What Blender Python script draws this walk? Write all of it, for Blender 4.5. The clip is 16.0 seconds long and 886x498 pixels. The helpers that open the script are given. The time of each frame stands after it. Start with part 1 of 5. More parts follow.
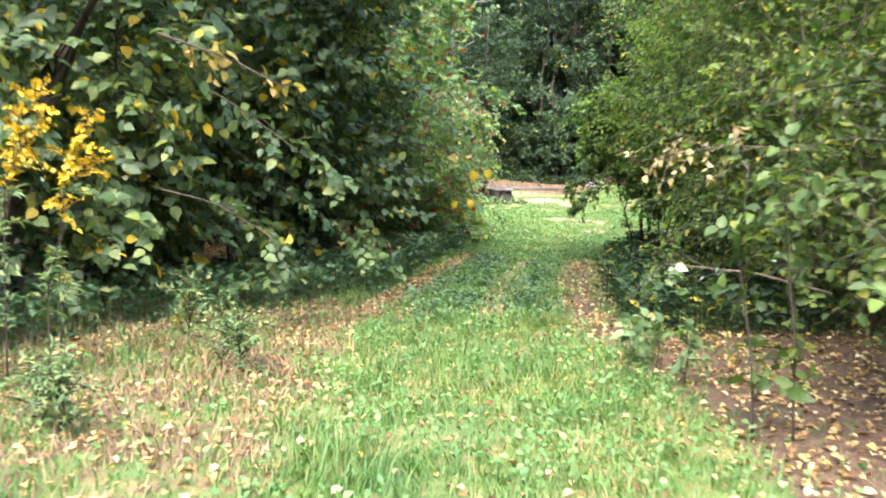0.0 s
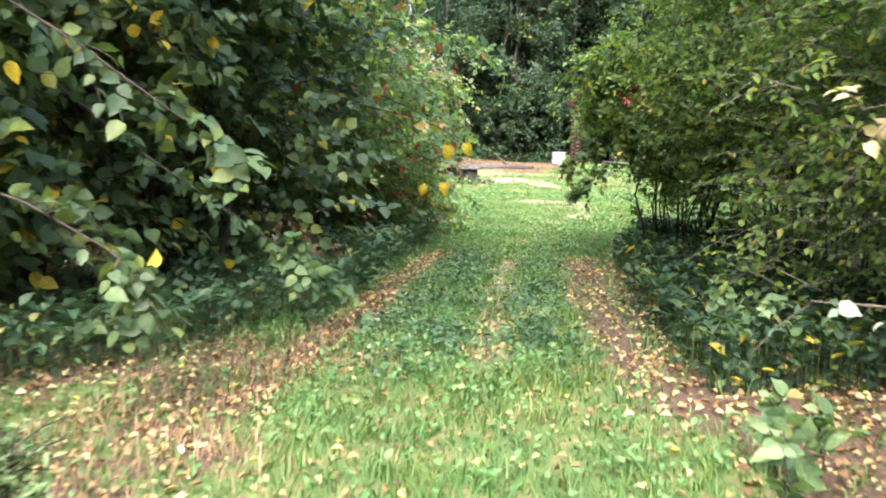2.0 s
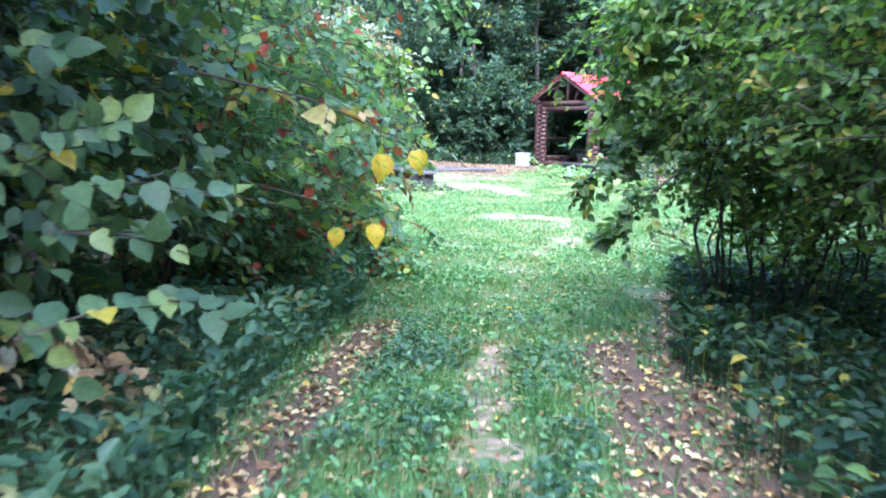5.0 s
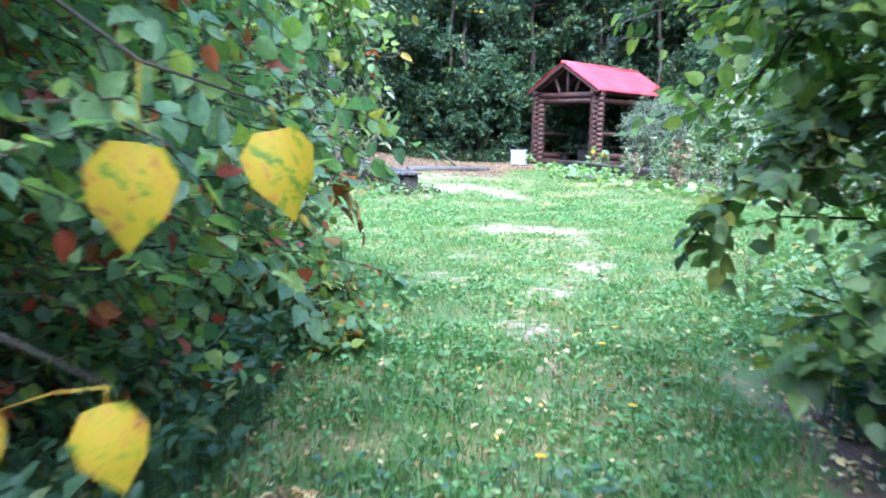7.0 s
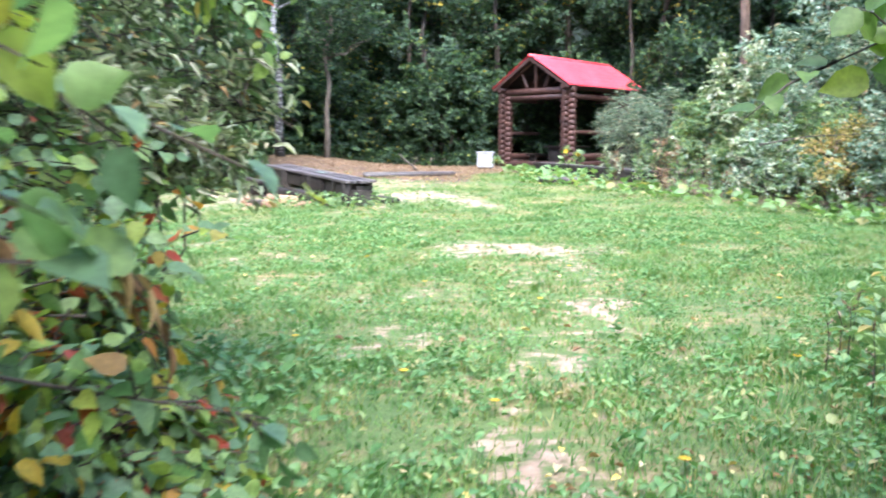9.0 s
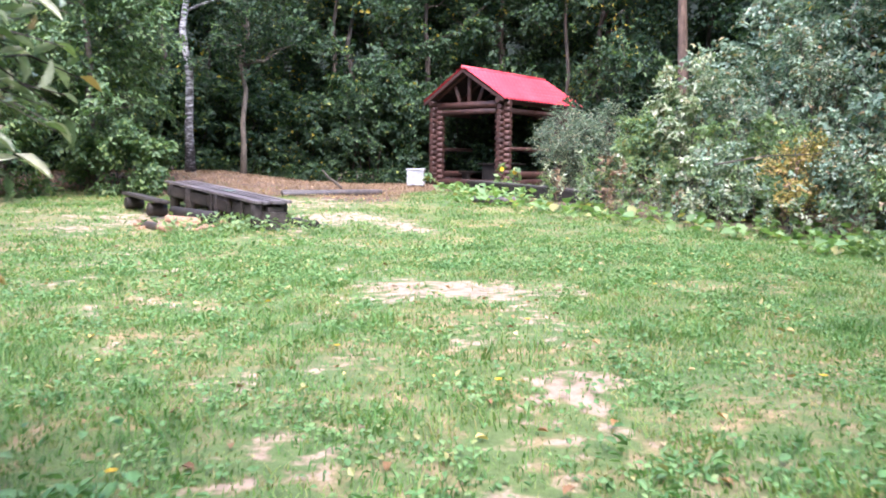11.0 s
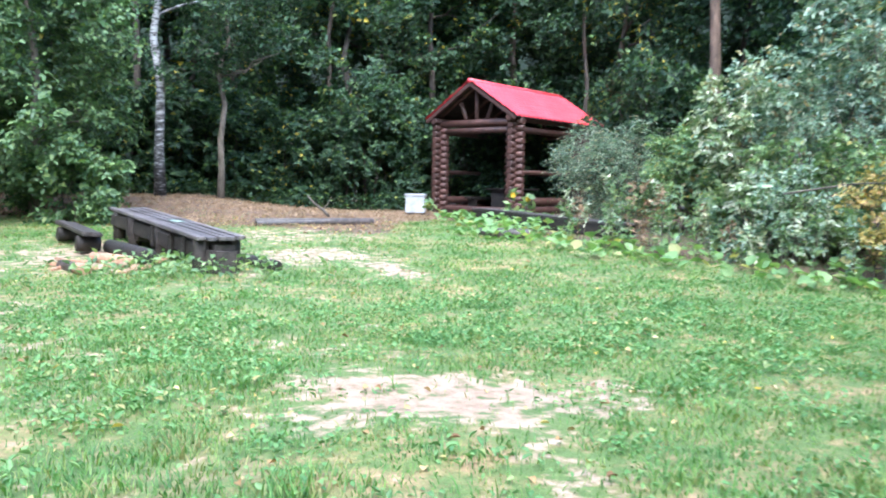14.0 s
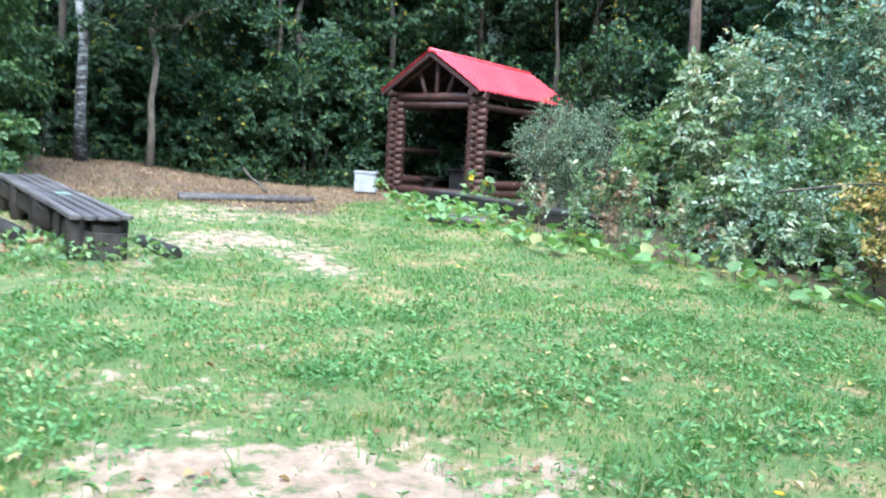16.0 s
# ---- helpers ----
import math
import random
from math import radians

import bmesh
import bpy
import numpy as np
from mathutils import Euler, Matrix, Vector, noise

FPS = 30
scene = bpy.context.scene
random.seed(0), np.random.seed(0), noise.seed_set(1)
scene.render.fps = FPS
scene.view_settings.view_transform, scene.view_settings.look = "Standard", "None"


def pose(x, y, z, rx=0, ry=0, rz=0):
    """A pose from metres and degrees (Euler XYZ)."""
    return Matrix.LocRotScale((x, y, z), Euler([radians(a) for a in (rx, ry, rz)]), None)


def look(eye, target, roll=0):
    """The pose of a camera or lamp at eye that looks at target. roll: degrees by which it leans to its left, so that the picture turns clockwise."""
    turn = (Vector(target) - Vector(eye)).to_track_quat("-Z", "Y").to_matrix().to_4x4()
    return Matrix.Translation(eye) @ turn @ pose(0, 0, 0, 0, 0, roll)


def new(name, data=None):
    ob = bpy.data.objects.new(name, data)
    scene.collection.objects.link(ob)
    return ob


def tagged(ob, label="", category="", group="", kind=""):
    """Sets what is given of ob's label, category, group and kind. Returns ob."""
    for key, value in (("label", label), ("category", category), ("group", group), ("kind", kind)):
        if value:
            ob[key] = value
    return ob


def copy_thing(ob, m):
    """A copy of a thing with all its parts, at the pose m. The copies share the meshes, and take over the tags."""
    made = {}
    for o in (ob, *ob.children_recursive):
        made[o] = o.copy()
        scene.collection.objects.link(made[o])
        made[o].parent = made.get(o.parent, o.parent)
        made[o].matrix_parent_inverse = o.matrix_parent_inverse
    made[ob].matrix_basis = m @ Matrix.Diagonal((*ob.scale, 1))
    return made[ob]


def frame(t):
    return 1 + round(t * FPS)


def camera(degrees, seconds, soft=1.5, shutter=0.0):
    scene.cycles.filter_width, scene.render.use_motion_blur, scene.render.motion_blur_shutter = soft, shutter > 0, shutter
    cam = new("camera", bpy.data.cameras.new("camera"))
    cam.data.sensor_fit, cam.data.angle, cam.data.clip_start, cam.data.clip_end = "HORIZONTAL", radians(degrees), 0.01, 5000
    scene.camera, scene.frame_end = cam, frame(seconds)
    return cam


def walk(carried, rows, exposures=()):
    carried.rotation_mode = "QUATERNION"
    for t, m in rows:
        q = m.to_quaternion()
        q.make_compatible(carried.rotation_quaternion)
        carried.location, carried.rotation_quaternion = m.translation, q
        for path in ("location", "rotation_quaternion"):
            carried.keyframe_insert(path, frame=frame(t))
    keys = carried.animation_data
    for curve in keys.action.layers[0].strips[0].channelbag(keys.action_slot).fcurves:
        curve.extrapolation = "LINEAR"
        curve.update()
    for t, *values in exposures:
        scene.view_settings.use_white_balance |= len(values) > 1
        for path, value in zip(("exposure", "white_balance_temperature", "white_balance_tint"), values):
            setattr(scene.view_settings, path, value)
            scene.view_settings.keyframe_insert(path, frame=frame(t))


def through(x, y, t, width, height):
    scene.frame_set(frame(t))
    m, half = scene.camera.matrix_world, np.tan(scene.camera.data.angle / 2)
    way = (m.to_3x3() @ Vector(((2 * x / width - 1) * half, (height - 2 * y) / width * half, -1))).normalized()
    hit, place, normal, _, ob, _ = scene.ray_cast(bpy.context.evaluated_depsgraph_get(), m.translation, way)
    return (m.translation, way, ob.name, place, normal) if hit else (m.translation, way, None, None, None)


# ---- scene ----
cam = camera(58.0, 16.0, soft=1.9, shutter=0.5)
PATH = [
    (0, (1.305, 0.845, 1.433), (1.178, 2.831, 1.232), 1.5),
    (0.5, (1.202, 1.546, 1.398), (1.08, 3.529, 1.166), 2.4),
    (1, (1.134, 2.234, 1.363), (1.021, 4.217, 1.127), 1.9),
    (1.5, (1.083, 2.914, 1.376), (0.932, 4.894, 1.139), 2.8),
    (2, (1.034, 3.576, 1.377), (1.016, 5.56, 1.125), 1.2),
    (2.5, (1.032, 4.274, 1.386), (1.026, 6.259, 1.14), 3.2),
    (3, (1.022, 4.906, 1.433), (1.107, 6.897, 1.263), 3.8),
    (3.5, (1.034, 5.599, 1.426), (1.159, 7.586, 1.234), 2.0),
    (4, (1.053, 6.262, 1.43), (1.106, 8.246, 1.182), 3.1),
    (4.5, (1.086, 6.911, 1.452), (1.167, 8.893, 1.2), 1.6),
    (7, (1.378, 11.018, 1.412), (1.497, 12.998, 1.153), 1.3),
    (7.5, (1.465, 11.823, 1.377), (1.489, 13.814, 1.182), 1.5),
    (8, (1.506, 12.468, 1.373), (1.581, 14.459, 1.198), 1.2),
    (8.5, (1.582, 13.093, 1.375), (1.701, 15.083, 1.204), -0.1),
    (9, (1.677, 13.629, 1.391), (1.878, 15.603, 1.141), -0.1),
    (9.5, (1.705, 14.099, 1.424), (2.075, 16.05, 1.181), 0.1),
    (9.7, (1.733, 14.29, 1.431), (2.108, 16.243, 1.211), 0.2),
    (11.8, (2.134, 16.688, 1.388), (2.526, 18.638, 1.181), 1.0),
    (12, (2.182, 16.945, 1.428), (2.633, 18.882, 1.212), 1.3),
    (12.5, (2.335, 17.464, 1.417), (2.808, 19.397, 1.215), 1.4),
    (13, (2.524, 17.906, 1.464), (2.957, 19.85, 1.282), 1.4),
    (13.5, (2.681, 18.434, 1.475), (3.128, 20.378, 1.337), 2.2),
    (14, (2.82, 18.93, 1.468), (3.171, 20.893, 1.315), 0.9),
    (14.5, (3.055, 19.397, 1.498), (3.347, 21.367, 1.317), 0.8),
    (15, (3.24, 19.894, 1.516), (3.669, 21.841, 1.361), 0.5),
    (15.5, (3.406, 20.41, 1.527), (3.819, 22.361, 1.377), 1.5),
    (16, (3.589, 20.81, 1.528), (4.025, 22.751, 1.323), 3.4),
]
walk(cam, [(t, look(eye, target, roll)) for t, eye, target, roll in PATH],
     [(0, 3.28, 6900, 11), (2.2, 3.28, 6800, 12), (3.1, 3.5, 5300, 15), (3.55, 3.52, 5350, 18), (4.0, 3.5, 4850, 12), (4.7, 3.5, 4950, 13), (7, 3.25, 5050, 8), (7.5, 3.1, 5450, 4), (8, 3.1, 5600, 5), (8.6, 3.25, 5850, 9), (9.1, 3.05, 6000, 14), (9.5, 2.95, 6300, 24), (12.5, 2.85, 5850, 17), (13.5, 2.88, 5700, 12), (14.5, 2.75, 5500, 1), (16, 2.7, 5450, -1)])

# ---------------------------------------------------------------- world and light
world = bpy.data.worlds.new("world")
scene.world = world
world.use_nodes = True
SUN_EL, SUN_AZ = radians(56), radians(188)
wn = world.node_tree.nodes
sky = wn.new("ShaderNodeTexSky")
sky.sky_type, sky.sun_disc = "NISHITA", False
sky.sun_elevation, sky.sun_rotation = SUN_EL, SUN_AZ
sky.dust_density, sky.ozone_density = 2.0, 1.0
wn["Background"].inputs["Strength"].default_value = 0.15
world.node_tree.links.new(sky.outputs["Color"], wn["Background"].inputs["Color"])
sun_data = bpy.data.lights.new("sun", "SUN")
sun_data.energy, sun_data.angle, sun_data.color = 1.1, radians(50), (1.0, 0.95, 0.87)
sun = new("sun", sun_data)
sun_dir = Vector((math.sin(SUN_AZ) * math.cos(SUN_EL), math.cos(SUN_AZ) * math.cos(SUN_EL), math.sin(SUN_EL)))
sun.matrix_world = look(sun_dir * 60, (0, 0, 0))

# ---------------------------------------------------------------- materials
def nodes_of(name):
    m = bpy.data.materials.new(name)
    m.use_nodes = True
    nt = m.node_tree
    return m, nt, nt.nodes["Principled BSDF"], nt.nodes["Material Output"]


def ramp(nt, stops, fac, constant=False):
    r = nt.nodes.new("ShaderNodeValToRGB")
    cr = r.color_ramp
    if constant:
        cr.interpolation = "CONSTANT"
    cr.elements[0].position, cr.elements[0].color = stops[0][0], (*stops[0][1], 1)
    cr.elements[1].position, cr.elements[1].color = stops[-1][0], (*stops[-1][1], 1)
    for p, c in stops[1:-1]:
        cr.elements.new(p).color = (*c, 1)
    nt.links.new(fac, r.inputs["Fac"])
    return r.outputs["Color"]


def noise_tex(nt, scale, detail=4.0, rough=0.6, stretch=None, coord="Object", distort=0.0):
    tc = nt.nodes.new("ShaderNodeTexCoord")
    n = nt.nodes.new("ShaderNodeTexNoise")
    n.inputs["Scale"].default_value = scale
    n.inputs["Detail"].default_value = detail
    n.inputs["Roughness"].default_value = rough
    n.inputs["Distortion"].default_value = distort
    src = tc.outputs[coord]
    if stretch:
        mp = nt.nodes.new("ShaderNodeMapping")
        mp.inputs["Scale"].default_value = stretch
        nt.links.new(src, mp.inputs["Vector"])
        src = mp.outputs["Vector"]
    nt.links.new(src, n.inputs["Vector"])
    return n.outputs["Fac"]


def mix_rgb(nt, fac, a, b, blend="MIX"):
    m = nt.nodes.new("ShaderNodeMix")
    m.data_type, m.blend_type = "RGBA", blend
    for socket, v in ((m.inputs["Factor"], fac), (m.inputs["A"], a), (m.inputs["B"], b)):
        if isinstance(v, bpy.types.NodeSocket):
            nt.links.new(v, socket)
        elif isinstance(v, (int, float)):
            socket.default_value = v
        else:
            socket.default_value = (*v, 1)
    return m.outputs["Result"]


def maths(nt, op, a, b=0.0, clamp=False):
    m = nt.nodes.new("ShaderNodeMath")
    m.operation, m.use_clamp = op, clamp
    for socket, v in zip(m.inputs, (a, b)):
        if isinstance(v, bpy.types.NodeSocket):
            nt.links.new(v, socket)
        else:
            socket.default_value = v
    return m.outputs[0]


def bump(nt, bsdf, height, strength=0.4, distance=0.02):
    b = nt.nodes.new("ShaderNodeBump")
    b.inputs["Strength"].default_value, b.inputs["Distance"].default_value = strength, distance
    nt.links.new(height, b.inputs["Height"])
    nt.links.new(b.outputs["Normal"], bsdf.inputs["Normal"])


def leaf_material(name, stops, rough=0.5, through=0.35, sheen=0.4, patch=0.0, mottle=0.0):
    """Leaves whose hue changes from leaf to leaf, with light passing through them."""
    m, nt, bsdf, out = nodes_of(name)
    geo = nt.nodes.new("ShaderNodeNewGeometry")
    info = nt.nodes.new("ShaderNodeObjectInfo")
    shift = maths(nt, "MULTIPLY", maths(nt, "SUBTRACT", info.outputs["Random"], 0.5), 0.10)
    fac = maths(nt, "ADD", geo.outputs["Random Per Island"], shift, clamp=True)
    if patch:
        big = maths(nt, "MULTIPLY", maths(nt, "SUBTRACT", noise_tex(nt, 1.5, 5, 0.7), 0.5), patch)
        fac = maths(nt, "ADD", maths(nt, "MULTIPLY", fac, 0.8), big, clamp=True)
    col = ramp(nt, stops, fac)
    blotch = ramp(nt, [(0.3, (0.72, 0.75, 0.72)), (0.7, (1.15, 1.12, 1.05))], noise_tex(nt, 2.2, 3))
    col = mix_rgb(nt, 1.0, col, blotch, "MULTIPLY")
    fine = ramp(nt, [(0.35, (0.8, 0.8, 0.8)), (0.65, (1.1, 1.1, 1.1))], noise_tex(nt, 45, 2))
    col = mix_rgb(nt, 1.0, col, fine, "MULTIPLY")
    if mottle:
        decay = ramp(nt, [(0.36, (0.15, 0.26, 0.03)), (0.45, (0.55, 0.42, 0.02)), (0.54, (0.6, 0.4, 0.03)), (0.62, (0.5, 0.24, 0.06)), (0.7, (0.26, 0.11, 0.04))], noise_tex(nt, 24, 5, 0.65, distort=0.6))
        col = mix_rgb(nt, mottle, col, decay, "MIX")
    nt.links.new(col, bsdf.inputs["Base Color"])
    bsdf.inputs["Roughness"].default_value = rough
    bsdf.inputs["Specular IOR Level"].default_value = sheen
    tr = nt.nodes.new("ShaderNodeBsdfTranslucent")
    nt.links.new(mix_rgb(nt, 1.0, col, (1.25, 1.35, 0.6), "MULTIPLY"), tr.inputs["Color"])
    mx = nt.nodes.new("ShaderNodeMixShader")
    mx.inputs["Fac"].default_value = through
    nt.links.new(bsdf.outputs[0], mx.inputs[1])
    nt.links.new(tr.outputs[0], mx.inputs[2])
    nt.links.new(mx.outputs[0], out.inputs["Surface"])
    return m


def bark_material(name, dark, light, scale=9.0, stretch=(1, 1, 0.25), rough=0.9, depth=0.6):
    m, nt, bsdf, out = nodes_of(name)
    n = noise_tex(nt, scale, 6, 0.65, stretch)
    big = noise_tex(nt, 1.3, 3)
    col = ramp(nt, [(0.32, dark), (0.7, light)], n)
    col = mix_rgb(nt, 1.0, col, ramp(nt, [(0.3, (0.7, 0.72, 0.68)), (0.7, (1.15, 1.12, 1.1))], big), "MULTIPLY")
    info = nt.nodes.new("ShaderNodeObjectInfo")
    col = mix_rgb(nt, 1.0, col, ramp(nt, [(0.0, (0.75, 0.76, 0.78)), (1.0, (1.2, 1.16, 1.12))], info.outputs["Random"]), "MULTIPLY")
    nt.links.new(col, bsdf.inputs["Base Color"])
    bsdf.inputs["Roughness"].default_value = rough
    bump(nt, bsdf, n, depth, 0.03)
    return m


# first green is darkened: the wood's deep shade is partly in the leaf colour
GREEN_SHADE = [(0.0, (0.018, 0.041, 0.024)), (0.45, (0.032, 0.073, 0.041)), (0.8, (0.058, 0.112, 0.054)), (0.97, (0.12, 0.20, 0.07)), (0.99, (0.26, 0.26, 0.06)), (1.0, (0.42, 0.34, 0.06))]
GREEN_HEDGE = [(0.0, (0.05, 0.095, 0.045)), (0.4, (0.085, 0.15, 0.07)), (0.75, (0.13, 0.20, 0.08)), (0.94, (0.2, 0.26, 0.07)), (0.96, (0.50, 0.37, 0.04)), (1.0, (0.60, 0.44, 0.05))]
GREEN_RUST = [(0.0, (0.12, 0.215, 0.13)), (0.4, (0.2, 0.33, 0.19)), (0.65, (0.28, 0.42, 0.2)), (0.82, (0.32, 0.42, 0.09)), (0.87, (0.32, 0.36, 0.08)), (0.9, (0.42, 0.07, 0.055)), (0.96, (0.42, 0.12, 0.06)), (1.0, (0.55, 0.4, 0.06))]
GREEN_LIME = [(0.0, (0.065, 0.12, 0.045)), (0.5, (0.14, 0.24, 0.065)), (0.85, (0.24, 0.35, 0.075)), (0.96, (0.24, 0.30, 0.04)), (1.0, (0.42, 0.32, 0.07))]
GREEN_WEED = [(0.0, (0.10, 0.175, 0.09)), (0.5, (0.18, 0.29, 0.145)), (0.85, (0.28, 0.385, 0.19)), (0.97, (0.3, 0.36, 0.15)), (1.0, (0.38, 0.30, 0.1))]
GREEN_GREY = [(0.0, (0.06, 0.11, 0.07)), (0.45, (0.175, 0.275, 0.2)), (0.75, (0.31, 0.42, 0.32)), (0.92, (0.48, 0.54, 0.46)), (0.96, (0.42, 0.38, 0.24)), (1.0, (0.34, 0.24, 0.14))]
leaf_shade = leaf_material("leaf_forest_shade", GREEN_SHADE, rough=0.55, sheen=0.3)
leaf_hedge = leaf_material("leaf_hedge", GREEN_HEDGE, through=0.3)
leaf_hedge_calm = leaf_material("leaf_edge", [(0.0, (0.055, 0.11, 0.055)), (0.5, (0.10, 0.185, 0.085)), (0.85, (0.16, 0.25, 0.10)), (1.0, (0.22, 0.3, 0.11))])
leaf_rust = leaf_material("leaf_rust", GREEN_RUST, through=0.5)
leaf_lime = leaf_material("leaf_lime", GREEN_LIME, through=0.5)
leaf_weed = leaf_material("leaf_weed", GREEN_WEED, through=0.4)
leaf_butterbur = leaf_material("leaf_butterbur", [(0.0, (0.13, 0.23, 0.09)), (0.5, (0.17, 0.3, 0.125)), (0.9, (0.25, 0.38, 0.17)), (1.0, (0.38, 0.36, 0.16))], through=0.4)
leaf_grey = leaf_material("leaf_grey", GREEN_GREY, through=0.3, rough=0.6)
leaf_hornbeam = leaf_material("leaf_hornbeam", [(0.0, (0.04, 0.08, 0.03)), (0.5, (0.08, 0.145, 0.045)), (0.85, (0.14, 0.215, 0.055)), (1.0, (0.26, 0.28, 0.06))], through=0.4)
leaf_pale = leaf_material("leaf_pale", [(0.0, (0.12, 0.19, 0.08)), (0.4, (0.25, 0.32, 0.2)), (0.7, (0.5, 0.54, 0.44)), (0.93, (0.62, 0.62, 0.52)), (1.0, (0.45, 0.3, 0.14))], through=0.3)
leaf_gold = leaf_material("leaf_gold", [(0.0, (0.16, 0.2, 0.06)), (0.35, (0.38, 0.32, 0.1)), (0.75, (0.58, 0.44, 0.16)), (1.0, (0.5, 0.3, 0.16))])
leaf_tan = leaf_material("leaf_tan", [(0.0, (0.22, 0.16, 0.07)), (0.6, (0.37, 0.3, 0.14)), (1.0, (0.5, 0.45, 0.26))], through=0.3)
leaf_yellow = leaf_material("leaf_yellow", [(0.0, (0.3, 0.3, 0.05)), (0.6, (0.42, 0.33, 0.04)), (1.0, (0.45, 0.33, 0.1))], through=0.25, mottle=0.92)
leaf_dry = leaf_material("leaf_dry", [(0.0, (0.15, 0.075, 0.04)), (0.3, (0.33, 0.19, 0.09)), (0.6, (0.47, 0.34, 0.17)), (0.85, (0.58, 0.48, 0.3)), (0.95, (0.68, 0.5, 0.1)), (1.0, (0.72, 0.66, 0.5))], through=0.12, rough=0.7)
grass_mat = leaf_material("grass_blade", [(0.0, (0.08, 0.19, 0.062)), (0.35, (0.118, 0.245, 0.072)), (0.6, (0.18, 0.28, 0.085)), (0.82, (0.26, 0.27, 0.12)), (1.0, (0.40, 0.31, 0.19))], through=0.4, rough=0.5, patch=2.6)
leaf_clover = leaf_material("leaf_clover", [(0.0, (0.085, 0.205, 0.075)), (0.5, (0.135, 0.275, 0.10)), (0.92, (0.205, 0.335, 0.14)), (1.0, (0.38, 0.34, 0.16))], through=0.3)
# ivy green kept dark, with path and hedge-foot shade put into the colour
leaf_ivy_shade = leaf_material("leaf_ivy_shade", [(0.0, (0.045, 0.10, 0.06)), (0.5, (0.075, 0.155, 0.085)), (0.9, (0.12, 0.21, 0.11)), (1.0, (0.26, 0.26, 0.1))], through=0.3)
straw_mat = leaf_material("straw", [(0.0, (0.18, 0.11, 0.07)), (0.5, (0.29, 0.19, 0.13)), (1.0, (0.42, 0.31, 0.22))], through=0.2, rough=0.7)
flower_mat = leaf_material("flower_yellow", [(0.0, (0.55, 0.4, 0.03)), (1.0, (0.65, 0.42, 0.03))], through=0.2)

bark_grey = bark_material("bark_grey", (0.05, 0.042, 0.034), (0.2, 0.17, 0.14))
bark_dark = bark_material("bark_dark", (0.03, 0.024, 0.02), (0.10, 0.08, 0.065))
bark_pine = bark_material("bark_pine", (0.07, 0.045, 0.035), (0.30, 0.2, 0.15), 7)
wood_pavilion = bark_material("wood_stained_brown", (0.03, 0.013, 0.011), (0.088, 0.04, 0.033), 6, (1, 1, 1), 0.55, 0.35)
wood_grey = bark_material("wood_weathered", (0.018, 0.015, 0.015), (0.105, 0.09, 0.088), 10, (1, 0.12, 1), 0.5, 0.5)
# the sky's sheen on the table top is put into this lighter purple-grey
wood_table = bark_material("wood_table_top_sheen", (0.03, 0.026, 0.029), (0.24, 0.22, 0.235), 10, (1, 0.12, 1), 0.38, 0.5)
# dark wet wood; its near-black also stands in for shade inside the pavilion
wood_dark = bark_material("wood_wet_shaded", (0.008, 0.006, 0.006), (0.036, 0.028, 0.024), 9, (1, 0.3, 1), 0.7, 0.5)
patch_mat = bark_material("pale_patch", (0.09, 0.13, 0.12), (0.26, 0.33, 0.31), 14, (1, 1, 1), 0.6, 0.2)
wood_cut = bark_material("wood_fresh_cut", (0.28, 0.15, 0.095), (0.5, 0.32, 0.22), 18, (1, 1, 1), 0.8, 0.3)

birch_bark, _nt, _b, _o = nodes_of("bark_birch")
_spots = noise_tex(_nt, 5.0, 4, 0.6, (1, 1, 3.2))
_tc = _nt.nodes.new("ShaderNodeTexCoord")
_sep = _nt.nodes.new("ShaderNodeSeparateXYZ")
_nt.links.new(_tc.outputs["Object"], _sep.inputs[0])
_low = maths(_nt, "MULTIPLY", maths(_nt, "SUBTRACT", 4.2, _sep.outputs["Z"]), 0.03, clamp=True)
_f = maths(_nt, "SUBTRACT", _spots, _low, clamp=True)
_nt.links.new(ramp(_nt, [(0.33, (0.03, 0.028, 0.028)), (0.45, (0.12, 0.115, 0.115)), (0.54, (0.36, 0.36, 0.36)), (0.8, (0.45, 0.44, 0.43))], _f), _b.inputs["Base Color"])
_b.inputs["Roughness"].default_value = 0.75
bump(_nt, _b, _spots, 0.3, 0.02)

roof_mat, _nt, _b, _o = nodes_of("roof_red_coated_metal")
_n1, _n2 = noise_tex(_nt, 1.4, 4), noise_tex(_nt, 26, 3)
_c = ramp(_nt, [(0.3, (0.60, 0.04, 0.055)), (0.7, (0.74, 0.08, 0.105))], _n1)
_c = mix_rgb(_nt, 1.0, _c, ramp(_nt, [(0.35, (0.85, 0.85, 0.85)), (0.6, (1.05, 1.05, 1.05))], _n2), "MULTIPLY")
_nt.links.new(_c, _b.inputs["Base Color"])
_b.inputs["Roughness"].default_value = 0.38

box_mat, _nt, _b, _o = nodes_of("box_white_paint")
_n1, _n2 = noise_tex(_nt, 3.5, 5), noise_tex(_nt, 30, 3)
_c = ramp(_nt, [(0.3, (0.24, 0.25, 0.27)), (0.6, (0.38, 0.39, 0.41))], _n1)
_c = mix_rgb(_nt, 1.0, _c, ramp(_nt, [(0.3, (0.8, 0.8, 0.78)), (0.6, (1, 1, 1))], _n2), "MULTIPLY")
_nt.links.new(_c, _b.inputs["Base Color"])
_b.inputs["Roughness"].default_value = 0.6

# soil, litter, sand and turf, mixed by masks of the ground's wear
ground_mat, nt, bsdf, out = nodes_of("ground_turf_litter_sand")


def mask(name):
    a = nt.nodes.new("ShaderNodeAttribute")
    a.attribute_name = name
    return a.outputs["Fac"]


